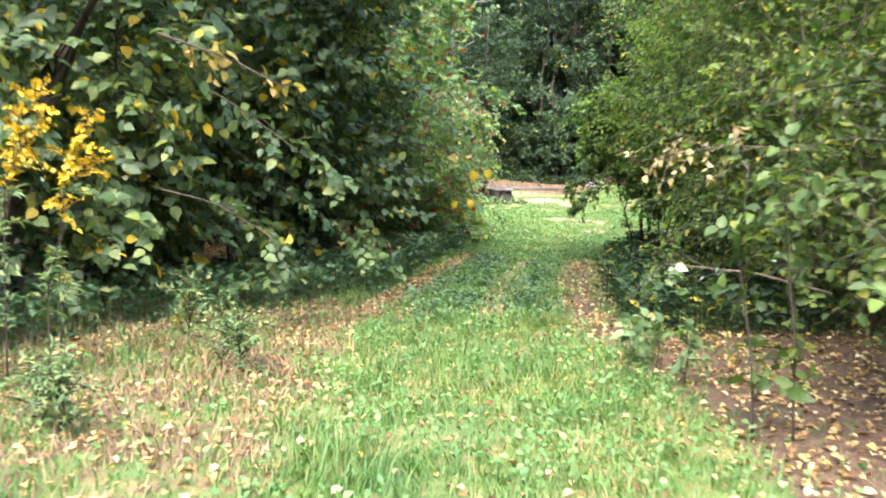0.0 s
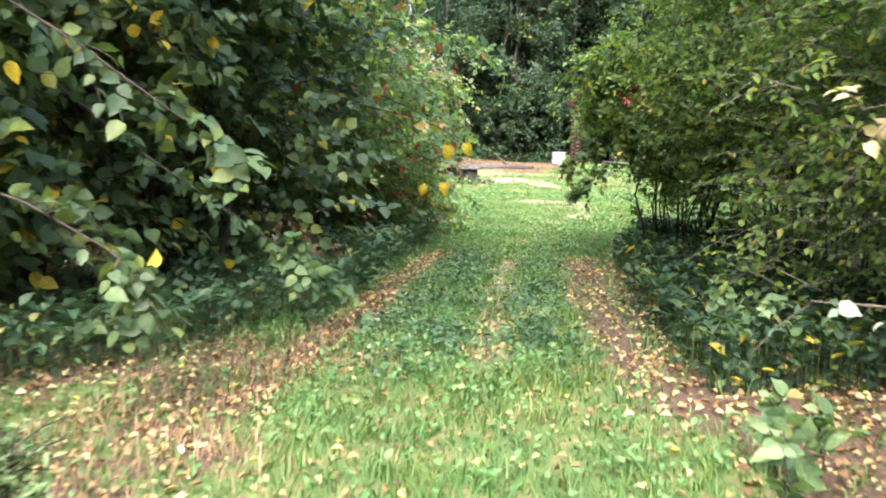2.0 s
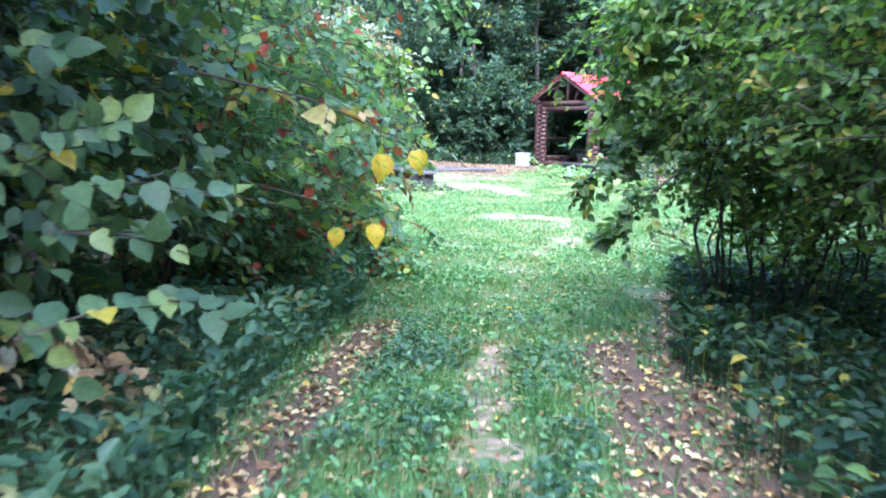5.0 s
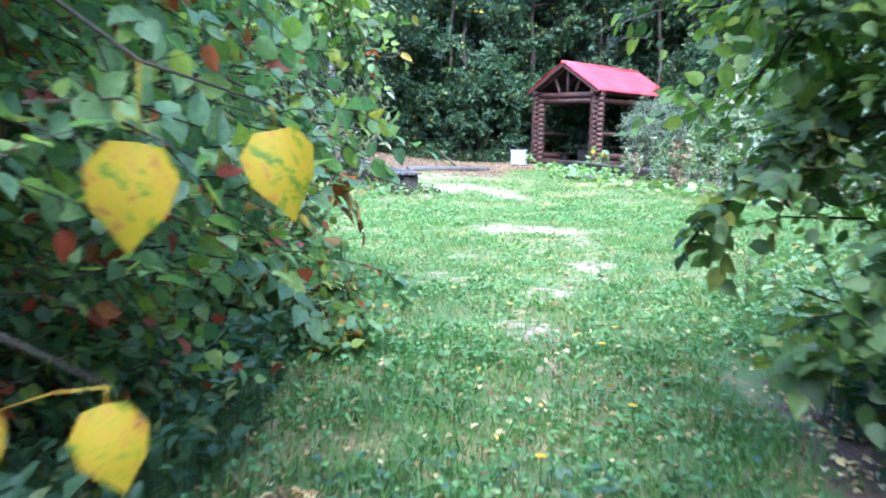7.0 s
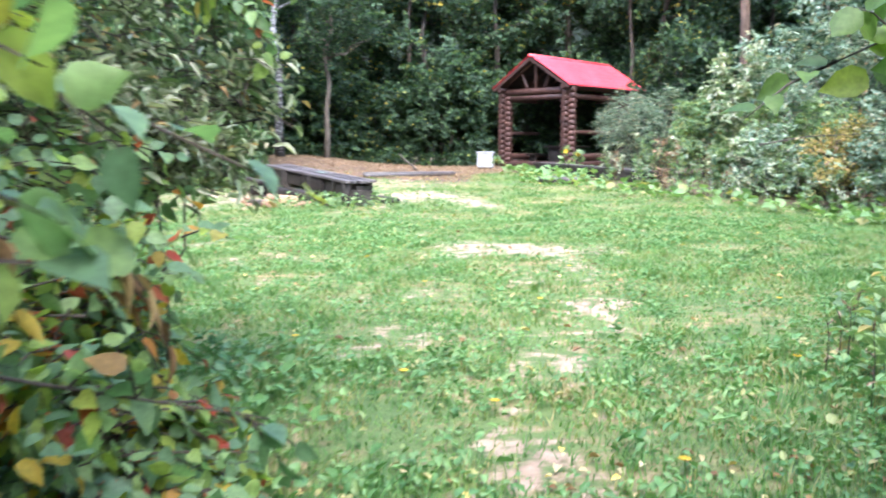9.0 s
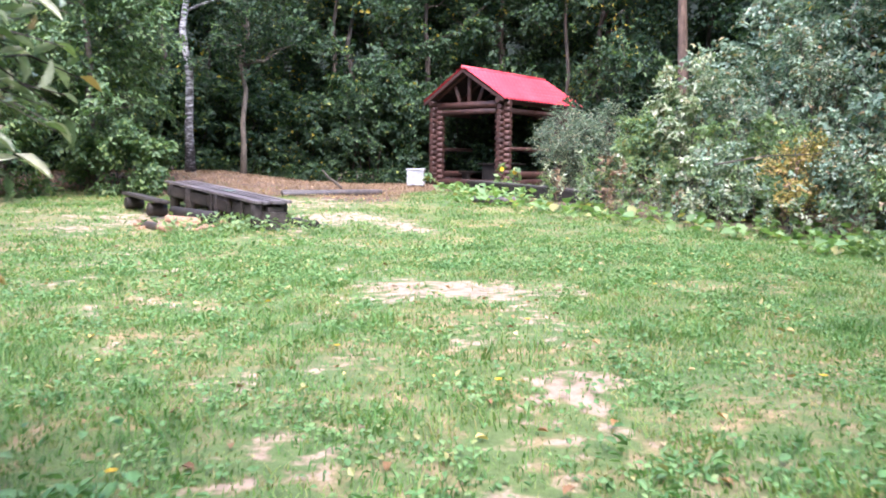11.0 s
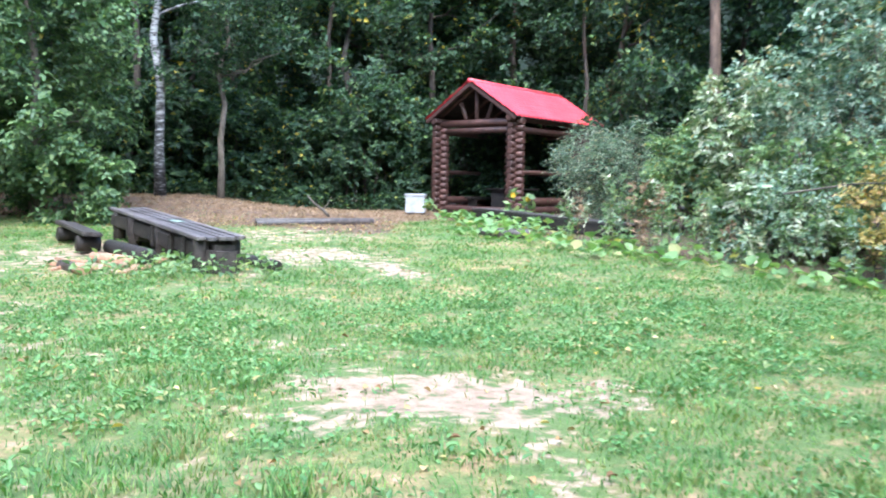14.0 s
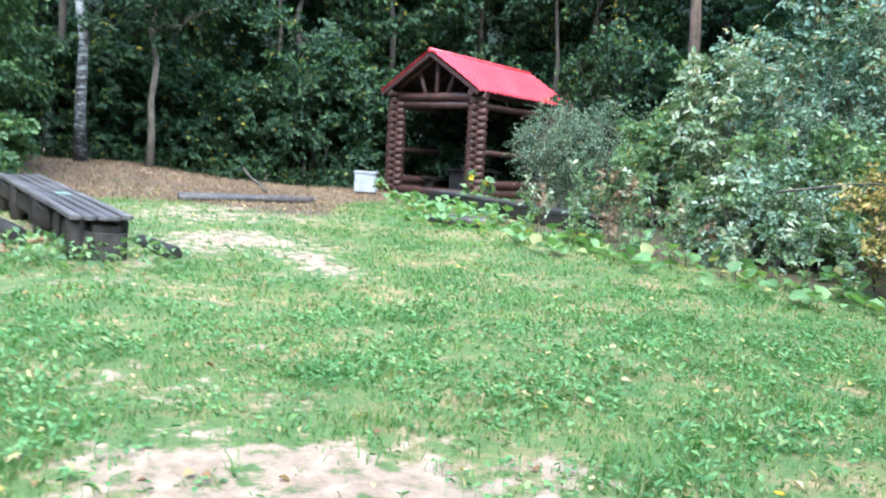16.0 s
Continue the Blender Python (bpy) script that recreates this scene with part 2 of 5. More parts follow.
g_fine, g_mid, g_big = noise_tex(nt, 38, 5, 0.7), noise_tex(nt, 5.5, 5, 0.6), noise_tex(nt, 0.7, 4)
turf_n = maths(nt, "ADD", maths(nt, "MULTIPLY", g_mid, 0.55), maths(nt, "MULTIPLY", noise_tex(nt, 0.9, 4, 0.65), 0.45))
turf = ramp(nt, [(0.3, (0.065, 0.11, 0.038)), (0.48, (0.095, 0.15, 0.05)), (0.54, (0.17, 0.165, 0.078)), (0.61, (0.29, 0.22, 0.14))], turf_n)
turf = mix_rgb(nt, 1.0, turf, ramp(nt, [(0.3, (0.65, 0.65, 0.6)), (0.7, (1.3, 1.25, 1.15))], g_fine), "MULTIPLY")
turf = mix_rgb(nt, 1.0, turf, ramp(nt, [(0.3, (0.85, 0.95, 0.9)), (0.7, (1.2, 1.08, 0.95))], g_big), "MULTIPLY")
litter = ramp(nt, [(0.28, (0.045, 0.026, 0.019)), (0.5, (0.10, 0.062, 0.042)), (0.72, (0.24, 0.16, 0.10))], g_fine)
litter = mix_rgb(nt, 1.0, litter, ramp(nt, [(0.3, (0.7, 0.7, 0.7)), (0.7, (1.15, 1.1, 1.05))], g_mid), "MULTIPLY")
sand = ramp(nt, [(0.3, (0.18, 0.12, 0.083)), (0.5, (0.31, 0.225, 0.163)), (0.75, (0.44, 0.345, 0.262))], g_mid)
sand = mix_rgb(nt, 1.0, sand, ramp(nt, [(0.3, (0.8, 0.78, 0.76)), (0.7, (1.08, 1.07, 1.05))], g_fine), "MULTIPLY")


def torn(name, spread=2.4, sharp=3.5):
    v = maths(nt, "ADD", mask(name), maths(nt, "MULTIPLY", maths(nt, "SUBTRACT", g_mid, 0.5), spread))
    return maths(nt, "MULTIPLY", maths(nt, "SUBTRACT", v, 0.5), sharp, clamp=True)


gcol = mix_rgb(nt, torn("litter"), turf, litter)
gcol = mix_rgb(nt, torn("sand"), gcol, sand)
nt.links.new(gcol, bsdf.inputs["Base Color"])
bsdf.inputs["Roughness"].default_value = 0.95
bump(nt, bsdf, g_fine, 0.6, 0.03)

# the shade of the far woods is put into this near-black colour
backdrop_mat, _nt, _b, _o = nodes_of("far_woods_shade")
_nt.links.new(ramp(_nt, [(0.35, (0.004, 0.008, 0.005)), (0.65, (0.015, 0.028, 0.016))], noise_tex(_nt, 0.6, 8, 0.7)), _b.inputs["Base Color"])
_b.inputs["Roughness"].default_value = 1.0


# ---------------------------------------------------------------- shape helpers
def smooth01(v):
    v = np.clip(v, 0, 1)
    return v * v * (3 - 2 * v)


def ground_z(x, y):
    """Height of the ground: level along the path, rising to the pavilion and to the bank under the wood."""
    x, y = np.asarray(x, float), np.asarray(y, float)
    rough = 0.018 * np.sin(1.7 * x + 0.6 * y) + 0.014 * np.sin(2.9 * y - 1.1 * x + 1.0)
    return 0.65 * smooth01((y - 26) / 19) + 0.45 * smooth01((4.5 - x) / 6) * smooth01((y - 38) / 6) + rough


def gz(x, y):
    return float(ground_z(x, y))


def fast_mesh(name, verts, quads=None, tris=None, smooth=False):
    me = bpy.data.meshes.new(name)
    verts = np.asarray(verts, np.float32)
    quads = np.zeros((0, 4), np.int32) if quads is None else np.asarray(quads, np.int32)
    tris = np.zeros((0, 3), np.int32) if tris is None else np.asarray(tris, np.int32)
    loops = np.concatenate([quads.ravel(), tris.ravel()])
    totals = np.concatenate([np.full(len(quads), 4), np.full(len(tris), 3)]).astype(np.int32)
    starts = np.concatenate([[0], np.cumsum(totals)[:-1]]).astype(np.int32)
    me.vertices.add(len(verts))
    me.vertices.foreach_set("co", verts.ravel())
    me.loops.add(len(loops))
    me.loops.foreach_set("vertex_index", loops.astype(np.int32))
    me.polygons.add(len(totals))
    me.polygons.foreach_set("loop_start", starts)
    me.polygons.foreach_set("loop_total", totals)
    if smooth:
        me.polygons.foreach_set("use_smooth", np.ones(len(totals), bool))
    me.update(calc_edges=True)
    return me


def link(name, me, material, parent=None, label=""):
    ob = new(name, me)
    if material and not me.materials:
        me.materials.append(material)
    if parent:
        ob.parent = parent
    if label:
        tagged(ob, label)
    return ob


def part(name, bm, material, parent, label=""):
    me = bpy.data.meshes.new(name)
    bm.to_mesh(me)
    bm.free()
    return link(name, me, material, parent, label)


def empty(name, m=None):
    ob = new(name)
    ob.empty_display_size = 0.2
    if m is not None:
        ob.matrix_world = m
    return ob


def tube_arrays(points, radii, sides=7):
    """A tapered tube along a line of points, closed at both ends."""
    pts = np.asarray(points, float)
    radii = np.asarray(radii, float)
    tang = np.gradient(pts, axis=0)
    tang /= np.linalg.norm(tang, axis=1, keepdims=True) + 1e-9
    ref = np.where(np.abs(tang[:, 2:3]) > 0.9, [[1.0, 0, 0]], [[0, 0, 1.0]])
    u = np.cross(tang, ref)
    u /= np.linalg.norm(u, axis=1, keepdims=True) + 1e-9
    v = np.cross(tang, u)
    a = np.linspace(0, 2 * np.pi, sides, endpoint=False)
    ring = u[:, None] * np.cos(a)[None, :, None] + v[:, None] * np.sin(a)[None, :, None]
    verts = (pts[:, None] + ring * radii[:, None, None]).reshape(-1, 3)
    k = len(pts)
    i, j = np.meshgrid(np.arange(k - 1), np.arange(sides), indexing="ij")
    jn = (j + 1) % sides
    quads = np.stack([i * sides + j, i * sides + jn, (i + 1) * sides + jn, (i + 1) * sides + j], -1).reshape(-1, 4)
    verts = np.concatenate([verts, pts[:1], pts[-1:]])
    n0, n1 = k * sides, k * sides + 1
    jj = np.arange(sides)
    tris = np.concatenate([np.stack([np.full(sides, n0), (jj + 1) % sides, jj], -1),
                           np.stack([np.full(sides, n1), (k - 1) * sides + jj, (k - 1) * sides + (jj + 1) % sides], -1)])
    return verts, quads, tris


def tube(name, points, radii, material, parent=None, sides=7, label=""):
    v, q, t = tube_arrays(points, radii, sides)
    return link(name, fast_mesh(name, v, q, t, smooth=True), material, parent, label)


def log_mesh(name, length, radius, sides=12, rng=None):
    """A round log along x with chamfered, slightly uneven ends."""
    bm = bmesh.new()
    xs = [-length / 2, -length / 2 + radius * 0.15, 0, length / 2 - radius * 0.15, length / 2]
    rs = [radius * 0.85, radius, radius * 1.01, radius, radius * 0.85]
    rings = []
    for x, r in zip(xs, rs):
        rings.append([bm.verts.new((x, r * math.cos(2 * math.pi * s / sides), r * math.sin(2 * math.pi * s / sides))) for s in range(sides)])
    for a, b in zip(rings, rings[1:]):
        for s in range(sides):
            bm.faces.new((a[s], b[s], b[(s + 1) % sides], a[(s + 1) % sides])).smooth = True
    bm.faces.new(rings[0])
    bm.faces.new(rings[-1][::-1])
    bm.normal_update()
    me = bpy.data.meshes.new(name)
    bm.to_mesh(me)
    bm.free()
    return me


def box_bm(sx, sy, sz, bevel=0.01, centre=(0, 0, 0)):
    bm = bmesh.new()
    bmesh.ops.create_cube(bm, size=1.0)
    bmesh.ops.scale(bm, vec=(sx, sy, sz), verts=bm.verts)
    bmesh.ops.translate(bm, vec=centre, verts=bm.verts)
    if bevel:
        bmesh.ops.bevel(bm, geom=bm.edges[:], offset=bevel, segments=2, affect="EDGES")
    return bm


def unit(v):
    return v / (np.linalg.norm(v, axis=-1, keepdims=True) + 1e-9)


def fine_leaf_arrays(pos, along, normal, size, width=0.62, fold=0.14):
    """Rounder leaves with a drawn-out tip, for those beside the path."""
    n = len(pos)
    along = unit(along)
    side = unit(np.cross(along, normal))
    up = np.cross(side, along)
    size = np.broadcast_to(size, n)[:, None]
    shape = [(0, 0, 0), (0, 0.3, 0.1), (0, 0.62, 0.1), (0, 1.06, -0.5)]
    for sx in (1, -1):
        shape += [(0.3 * sx, 0.03, 0.6), (0.51 * sx, 0.3, 1), (0.43 * sx, 0.62, 0.8), (0.17 * sx, 0.87, 0.1)]
    verts = np.stack([pos + size * (sx * width * side + sy * along + sz * fold * up) for sx, sy, sz in shape], 1).reshape(-1, 3)
    b = np.arange(n)[:, None] * 12
    quads = np.concatenate([b + [f] for f in ((0, 4, 5, 1), (1, 5, 6, 2), (2, 6, 7, 3), (0, 1, 9, 8), (1, 2, 10, 9), (2, 3, 11, 10))])
    return verts, quads


def leaf_arrays(pos, along, normal, size, width=0.62, fold=0.18):
    """Leaves of six corners, folded along the midrib: base at pos, pointing along."""
    n = len(pos)
    along = unit(along)
    side = unit(np.cross(along, normal))
    up = np.cross(side, along)
    size = np.broadcast_to(size, n)[:, None]
    shape = ((0, 0, 0), (0.5, 0.32, 1), (0.36, 0.72, 0.7), (0, 1, -0.35), (-0.36, 0.72, 0.7), (-0.5, 0.32, 1))
    verts = np.stack([pos + size * (sx * width * side + sy * along + sz * fold * up) for sx, sy, sz in shape], 1).reshape(-1, 3)
    b = np.arange(n)[:, None] * 6
    quads = np.concatenate([b + [[0, 1, 2, 3]], b + [[0, 3, 4, 5]]])
    return verts, quads


def spray_arrays(rng, start, direction, length, count, size, droop=0.25, flat=0.6, width=0.62, fine=False, hang=0.45):
    """Twigs with leaves set alternately along them. Returns the leaves and the thin twigs."""
    n = len(start)
    direction = unit(direction)
    f = (np.arange(count) + 0.6) / count
    sag = np.zeros((n, count, 3))
    sag[..., 2] = -droop * (f ** 2)[None] * length[:, None]
    pos = start[:, None] + direction[:, None] * (f[None, :, None] * length[:, None, None]) + sag
    ups = unit(np.array([0, 0, 1.0]) * flat + rng.normal(0, 0.45, (n, 3)))
    side = unit(np.cross(direction, ups))
    flat_out = direction * np.array([1, 1, 0.2])
    sign = np.where(np.arange(count) % 2 == 0, 1.0, -1.0)
    along = side[:, None] * sign[None, :, None] * 0.85 + direction[:, None] * 0.6 + rng.normal(0, 0.28, (n, count, 3))
    along[..., 2] -= hang
    nor = ups[:, None] + 0.75 * flat_out[:, None] + rng.normal(0, 0.35, (n, count, 3))
    sz = size * rng.uniform(0.6, 1.25, (n, count))
    lv, lq = (fine_leaf_arrays if fine else leaf_arrays)(pos.reshape(-1, 3), along.reshape(-1, 3), nor.reshape(-1, 3), sz.ravel(), width)
    ends = np.stack([start, start + direction * length[:, None] * 0.55 + np.array([0, 0, -1.0]) * (droop * 0.3 * length)[:, None],
                     start + direction * length[:, None] + np.array([0, 0, -1.0]) * (droop * length)[:, None]], 1)
    rad = np.array([0.006, 0.004, 0.0015])
    tv = []
    for a in (0, 2.1, 4.2):
        off = np.array([math.cos(a), math.sin(a) * 0.6, math.sin(a)])
        tv.append(ends + off[None, None] * rad[None, :, None])
    tv = np.stack(tv, 2).reshape(-1, 3)
    b = np.arange(n)[:, None] * 9
    tq = np.concatenate([b + [[r * 3 + s, r * 3 + (s + 1) % 3, r * 3 + 3 + (s + 1) % 3, r * 3 + 3 + s]] for r in range(2) for s in range(3)])
    return lv, lq, tv, tq


def envelope_sites(rng, n, radius, height, low, shell=0.45, lobes=5, power=3.0):
    """Places for twigs on limbs that fill an uneven crown round the origin, with their outward directions."""
    mid, half = (height + low) / 2, (height - low) / 2
    k = max(14, n // 32)
    d = unit(rng.normal(0, 1, (k, 3)))
    d /= ((np.hypot(d[:, 0], d[:, 1]) ** power + np.abs(d[:, 2]) ** power) ** (1 / power))[:, None]
    reach = rng.uniform(0.72, 1.12, k)
    ends = d * reach[:, None] * np.array([radius, radius, half]) + [0, 0, mid]
    ends[:, 2] = np.maximum(ends[:, 2], low * rng.uniform(0.6, 1.4, k))
    roots = np.stack([0.12 * ends[:, 0], 0.12 * ends[:, 1], np.clip(ends[:, 2] * 0.55, 0.0, None)], -1)
    pick = rng.integers(0, k, n)
    f = 1 - shell * rng.random(n) ** 1.3
    pos = roots[pick] + (ends - roots)[pick] * f[:, None]
    pos[:, 2] += 0.08 * height * np.sin(np.pi * f)
    scatter = (0.10 + 0.24 * np.sin(np.pi * np.clip(f, 0, 1)))[:, None] * min(radius, 2.0)
    pos += rng.normal(0, 0.55, (n, 3)) * scatter
    pos[:, 2] = np.maximum(pos[:, 2], low * 0.4 + 0.05)
    out = unit(unit(ends - roots)[pick] * np.array([1, 1, 0.5]) + rng.normal(0, 0.42, (n, 3)))
    return pos, out


def bent_line(rng, a, b, k=6, wobble=0.06, rise=0.0):
    a, b = np.asarray(a, float), np.asarray(b, float)
    f = np.linspace(0, 1, k)
    p = a + (b - a) * f[:, None]
    off = rng.normal(0, wobble * np.linalg.norm(b - a), (k, 3)) * np.sin(np.pi * f)[:, None]
    p += off
    p[:, 2] += rise * np.sin(np.pi * f)
    return p


def bush(name, x, y, radius, height, twigs, leaf, material, seed, low=0.1, stems=7, per=8, shell=0.5, bark=None, label="", category="bush",
         spread=0.6, length=(0.3, 0.65), width=0.62, droop=0.25, squash=(1, 1), group="", girth=1.0, fine=False):
    """A many-stemmed bush: stems out of one foot, twigs and leaves in a lobed crown."""
    rng = np.random.default_rng(seed)
    z = gz(x, y)
    root = empty(name, pose(x, y, z))
    pos, out = envelope_sites(rng, twigs, radius, height, low, shell)
    pos[:, :2] *= squash
    ln = rng.uniform(*length, len(pos))
    lv, lq, tv, tq = spray_arrays(rng, pos - out * ln[:, None] * 0.5, out, ln, per, leaf, droop, width=width, fine=fine)
    link("crown", fast_mesh("crown", lv, lq, smooth=fine), material, root)
    tagged(link("twig", fast_mesh("twig", tv, tq), bark or bark_dark, root), kind="stuff")
    for s in range(stems):
        a = 2 * math.pi * (s + rng.uniform(-0.3, 0.3)) / stems
        foot = np.array([math.cos(a) * squash[0], math.sin(a) * squash[1], 0]) * radius * rng.uniform(0.1, 0.4)
        foot[2] = -0.08
        tip = np.array([math.cos(a) * radius * spread * squash[0], math.sin(a) * radius * spread * squash[1], height * rng.uniform(0.6, 0.92)])
        line = bent_line(rng, foot, tip, 7, 0.05, 0.1 * height)
        w = rng.uniform(0.009, 0.02) * (0.6 + height / 4) * girth
        tube("stem", line, np.linspace(w, w * 0.25, 7), bark or bark_dark, root, 6)
    return tagged(root, label, category, group)


def tree(name, x, y, height, crown_r, crown_low, trunk_r, twigs, leaf, leaf_mat, bark, seed, label, per=7, lean=(0.0, 0.0), limbs=7, shell=0.6, group="", length=(0.5, 1.0)):
    """A tree: tapered trunk, limbs into the crown, leaves in sprays."""
    rng = np.random.default_rng(seed)
    z = gz(x, y)
    root = empty(name, pose(x, y, z))
    top = np.array([lean[0] * height, lean[1] * height, height * 0.97])
    line = bent_line(rng, (0, 0, -0.15), top, 10, 0.008)
    r = trunk_r * (1 - 0.85 * np.linspace(0, 1, 10))
    r[0] *= 1.25
    tube("trunk", line, r, bark, root, 10)
    for s in range(limbs):
        f = rng.uniform(max(0.25, crown_low / height * 0.8), 0.85)
        base = np.array([np.interp(f, np.linspace(0, 1, 10), line[:, c]) for c in range(3)])
        a = rng.uniform(0, 2 * math.pi)
        reach = crown_r * rng.uniform(0.5, 0.9)
        tip = base + np.array([math.cos(a) * reach, math.sin(a) * reach, reach * rng.uniform(0.15, 0.6)])
        w = trunk_r * (1 - 0.85 * f) * 0.5
        tube("limb", bent_line(rng, base, tip, 6, 0.05), np.linspace(w, w * 0.2, 6), bark, root, 6)
    pos, out = envelope_sites(rng, twigs, crown_r, height, crown_low, shell, 8)
    pos[:, :2] += np.array(lean) * pos[:, 2:3]
    ln = rng.uniform(*length, len(pos))
    lv, lq, tv, tq = spray_arrays(rng, pos - out * ln[:, None] * 0.5, out, ln, per, leaf, 0.3)
    link("crown", fast_mesh("crown", lv, lq), leaf_mat, root)
    tagged(link("twig", fast_mesh("twig", tv, tq), bark_dark, root), kind="stuff")
    return tagged(root, label, "tree", group)


# ---------------------------------------------------------------- ground
def axis_steps(lo, hi, step, far):
    inner = np.arange(lo, hi + step / 2, step)
    grow, out_hi, out_lo, d = [], [], [], step
    a, b = hi, lo
    while a < far:
        d *= 1.25
        a, b = a + d, b - d
        out_hi.append(a)
        out_lo.append(b)
    return np.concatenate([out_lo[::-1], inner, out_hi])


def ellipse(x, y, cx, cy, rx, ry, turn=0.0):
    c, s = math.cos(turn), math.sin(turn)
    u, v = (x - cx) * c + (y - cy) * s, -(x - cx) * s + (y - cy) * c
    return np.clip(1.35 - 0.7 * np.hypot(u / rx, v / ry), 0, 1)


def strip(x, y, line, half):
    """1 along a line of (x, y) and 0 away from it."""
    best = np.full(np.shape(x), 9.0)
    for (ax, ay), (bx, by) in zip(line, line[1:]):
        f = np.clip(((x - ax) * (bx - ax) + (y - ay) * (by - ay)) / ((bx - ax) ** 2 + (by - ay) ** 2), 0, 1)
        best = np.minimum(best, np.hypot(x - ax - f * (bx - ax), y - ay - f * (by - ay)))
    return np.clip(1.3 - 0.8 * best / half, 0, 1)


LEFT_TRACK = [(-0.1, 7.6), (0.38, 10.2), (0.62, 12.2), (0.95, 14.0)]
MID_TRACK = [(1.3, 8.6), (1.45, 10.6), (1.8, 13.3)]
RIGHT_TRACK = [(2.3, 7.6), (2.3, 9.2), (2.35, 10.8), (2.68, 13.4)]
FIELD_TRACK = [(2.2, 15.8), (2.55, 17.4), (3.1, 19.0), (3.8, 20.6), (4.3, 23.4)]
HEDGE_LEFT = [(-3.0, -6), (-2.6, 5.5), (-2.0, 7.2), (-0.85, 8.6), (0.02, 10.2), (0.15, 12.0), (0.55, 14.2), (0.6, 16.5), (0.2, 19.0), (-1.5, 21.0), (-5.5, 24.0), (-6.5, 34.0)]
HEDGE_RIGHT = [(3.1, -6), (2.8, 5.0), (2.5, 8.0), (2.6, 10.5), (3.0, 13.0), (3.7, 15.2), (5.2, 19.0), (9.5, 23.5), (11.4, 28.0), (9.9, 31.2), (8.6, 33.6), (7.4, 36.5), (7.4, 40.0)]


def line_x(line, y):
    return np.interp(y, [p[1] for p in line], [p[0] for p in line])


def ragged(x, y):
    """An uneven field about -1 to 1, for torn edges."""
    a = np.sin(3.1 * x + 1.9 * np.sin(2.3 * y + 0.4)) * np.sin(3.7 * y + 1.6 * np.sin(2.9 * x))
    b = np.sin(7.3 * x - 4.1 * y + 1.5 * np.sin(5.2 * y)) * np.sin(6.1 * y + 3.3 * x + 1.2 * np.sin(6.7 * x))
    c = np.sin(14.9 * x + 6.2 * y) * np.sin(13.3 * y - 5.9 * x)
    return 0.5 * a + 0.35 * b + 0.25 * c


def sand_mask(x, y):
    m = sand_spots(x, y)
    return np.clip(m + 0.4 * ragged(x, y) * (m > 0.02), 0, 1)


def sand_spots(x, y):
    m = 0.92 * ellipse(x, y, 3.85, 24.4, 1.15, 0.62)
    m = np.maximum(m, 0.8 * ellipse(x, y, 3.0, 33.3, 1.2, 0.8, -0.2))
    m = np.maximum(m, 0.85 * ellipse(x, y, 4.3, 31.4, 0.35, 1.1, 0.35))
    m = np.maximum(m, 0.62 * ellipse(x, y, 1.9, 29.9, 0.9, 0.35))
    m = np.maximum(m, 0.74 * ellipse(x, y, 2.4, 16.7, 0.28, 0.6, -0.3))
    m = np.maximum(m, 0.68 * ellipse(x, y, 3.75, 20.4, 0.28, 0.6, -0.3))
    m = np.maximum(m, 0.55 * ellipse(x, y, 3.05, 18.6, 0.3, 0.4))
    m = np.maximum(m, 0.5 * ellipse(x, y, 2.0, 19.6, 0.35, 0.3))
    m = np.maximum(m, 0.46 * strip(x, y, FIELD_TRACK, 0.35))
    m = np.maximum(m, 0.7 * strip(x, y, MID_TRACK, 0.16))
    m = np.maximum(m, 0.7 * ellipse(x, y, -0.4, 33.4, 1.9, 1.4))
    m = np.maximum(m, 0.56 * ellipse(x, y, -2.2, 32.0, 1.6, 1.1))
    m = np.maximum(m, 0.62 * ellipse(x, y, 2.4, 36.4, 2.0, 1.3))
    worn = smooth01((ragged(x * 0.42 + 9, y * 0.42) - 0.12) * 3) * smooth01((y - 17.5) / 2) * smooth01((36 - y) / 2) * smooth01((5.5 - x) / 3)
    m = np.maximum(m, 0.5 * worn)
    return m


def litter_mask(x, y):
    left, right = line_x(HEDGE_LEFT, y), line_x(HEDGE_RIGHT, y)
    m = np.clip((left + 0.35 - x) * 1.2, 0, 1) * (y < 24)
    m = np.maximum(m, np.clip((x - right + 0.4) * 2.5, 0, 1) * (y < 16))
    m = np.maximum(m, 0.8 * np.clip((x - right - 0.4) * 1.0, 0, 1) * (y >= 16))
    m = np.maximum(m, 1.0 * strip(x, y, LEFT_TRACK, 0.2))
    m = np.maximum(m, 0.6 * strip(x, y, MID_TRACK, 0.16))
    m = np.maximum(m, 1.0 * strip(x, y, RIGHT_TRACK, 0.3))
    m = np.maximum(m, (0.66 + 0.5 * ragged(x * 0.8, y * 0.8)) * smooth01((0.9 - x) / 1.2) * smooth01((9.8 - y) / 1.0))
    bank = 37.0 - 0.25 * np.clip(x - 2, -6, 8) + 0.5 * np.sin(x * 1.3)
    return np.maximum(m, smooth01((y - bank - np.where(x > 5, 4.0 * smooth01((x - 4) / 3), 0)) / 1.6))


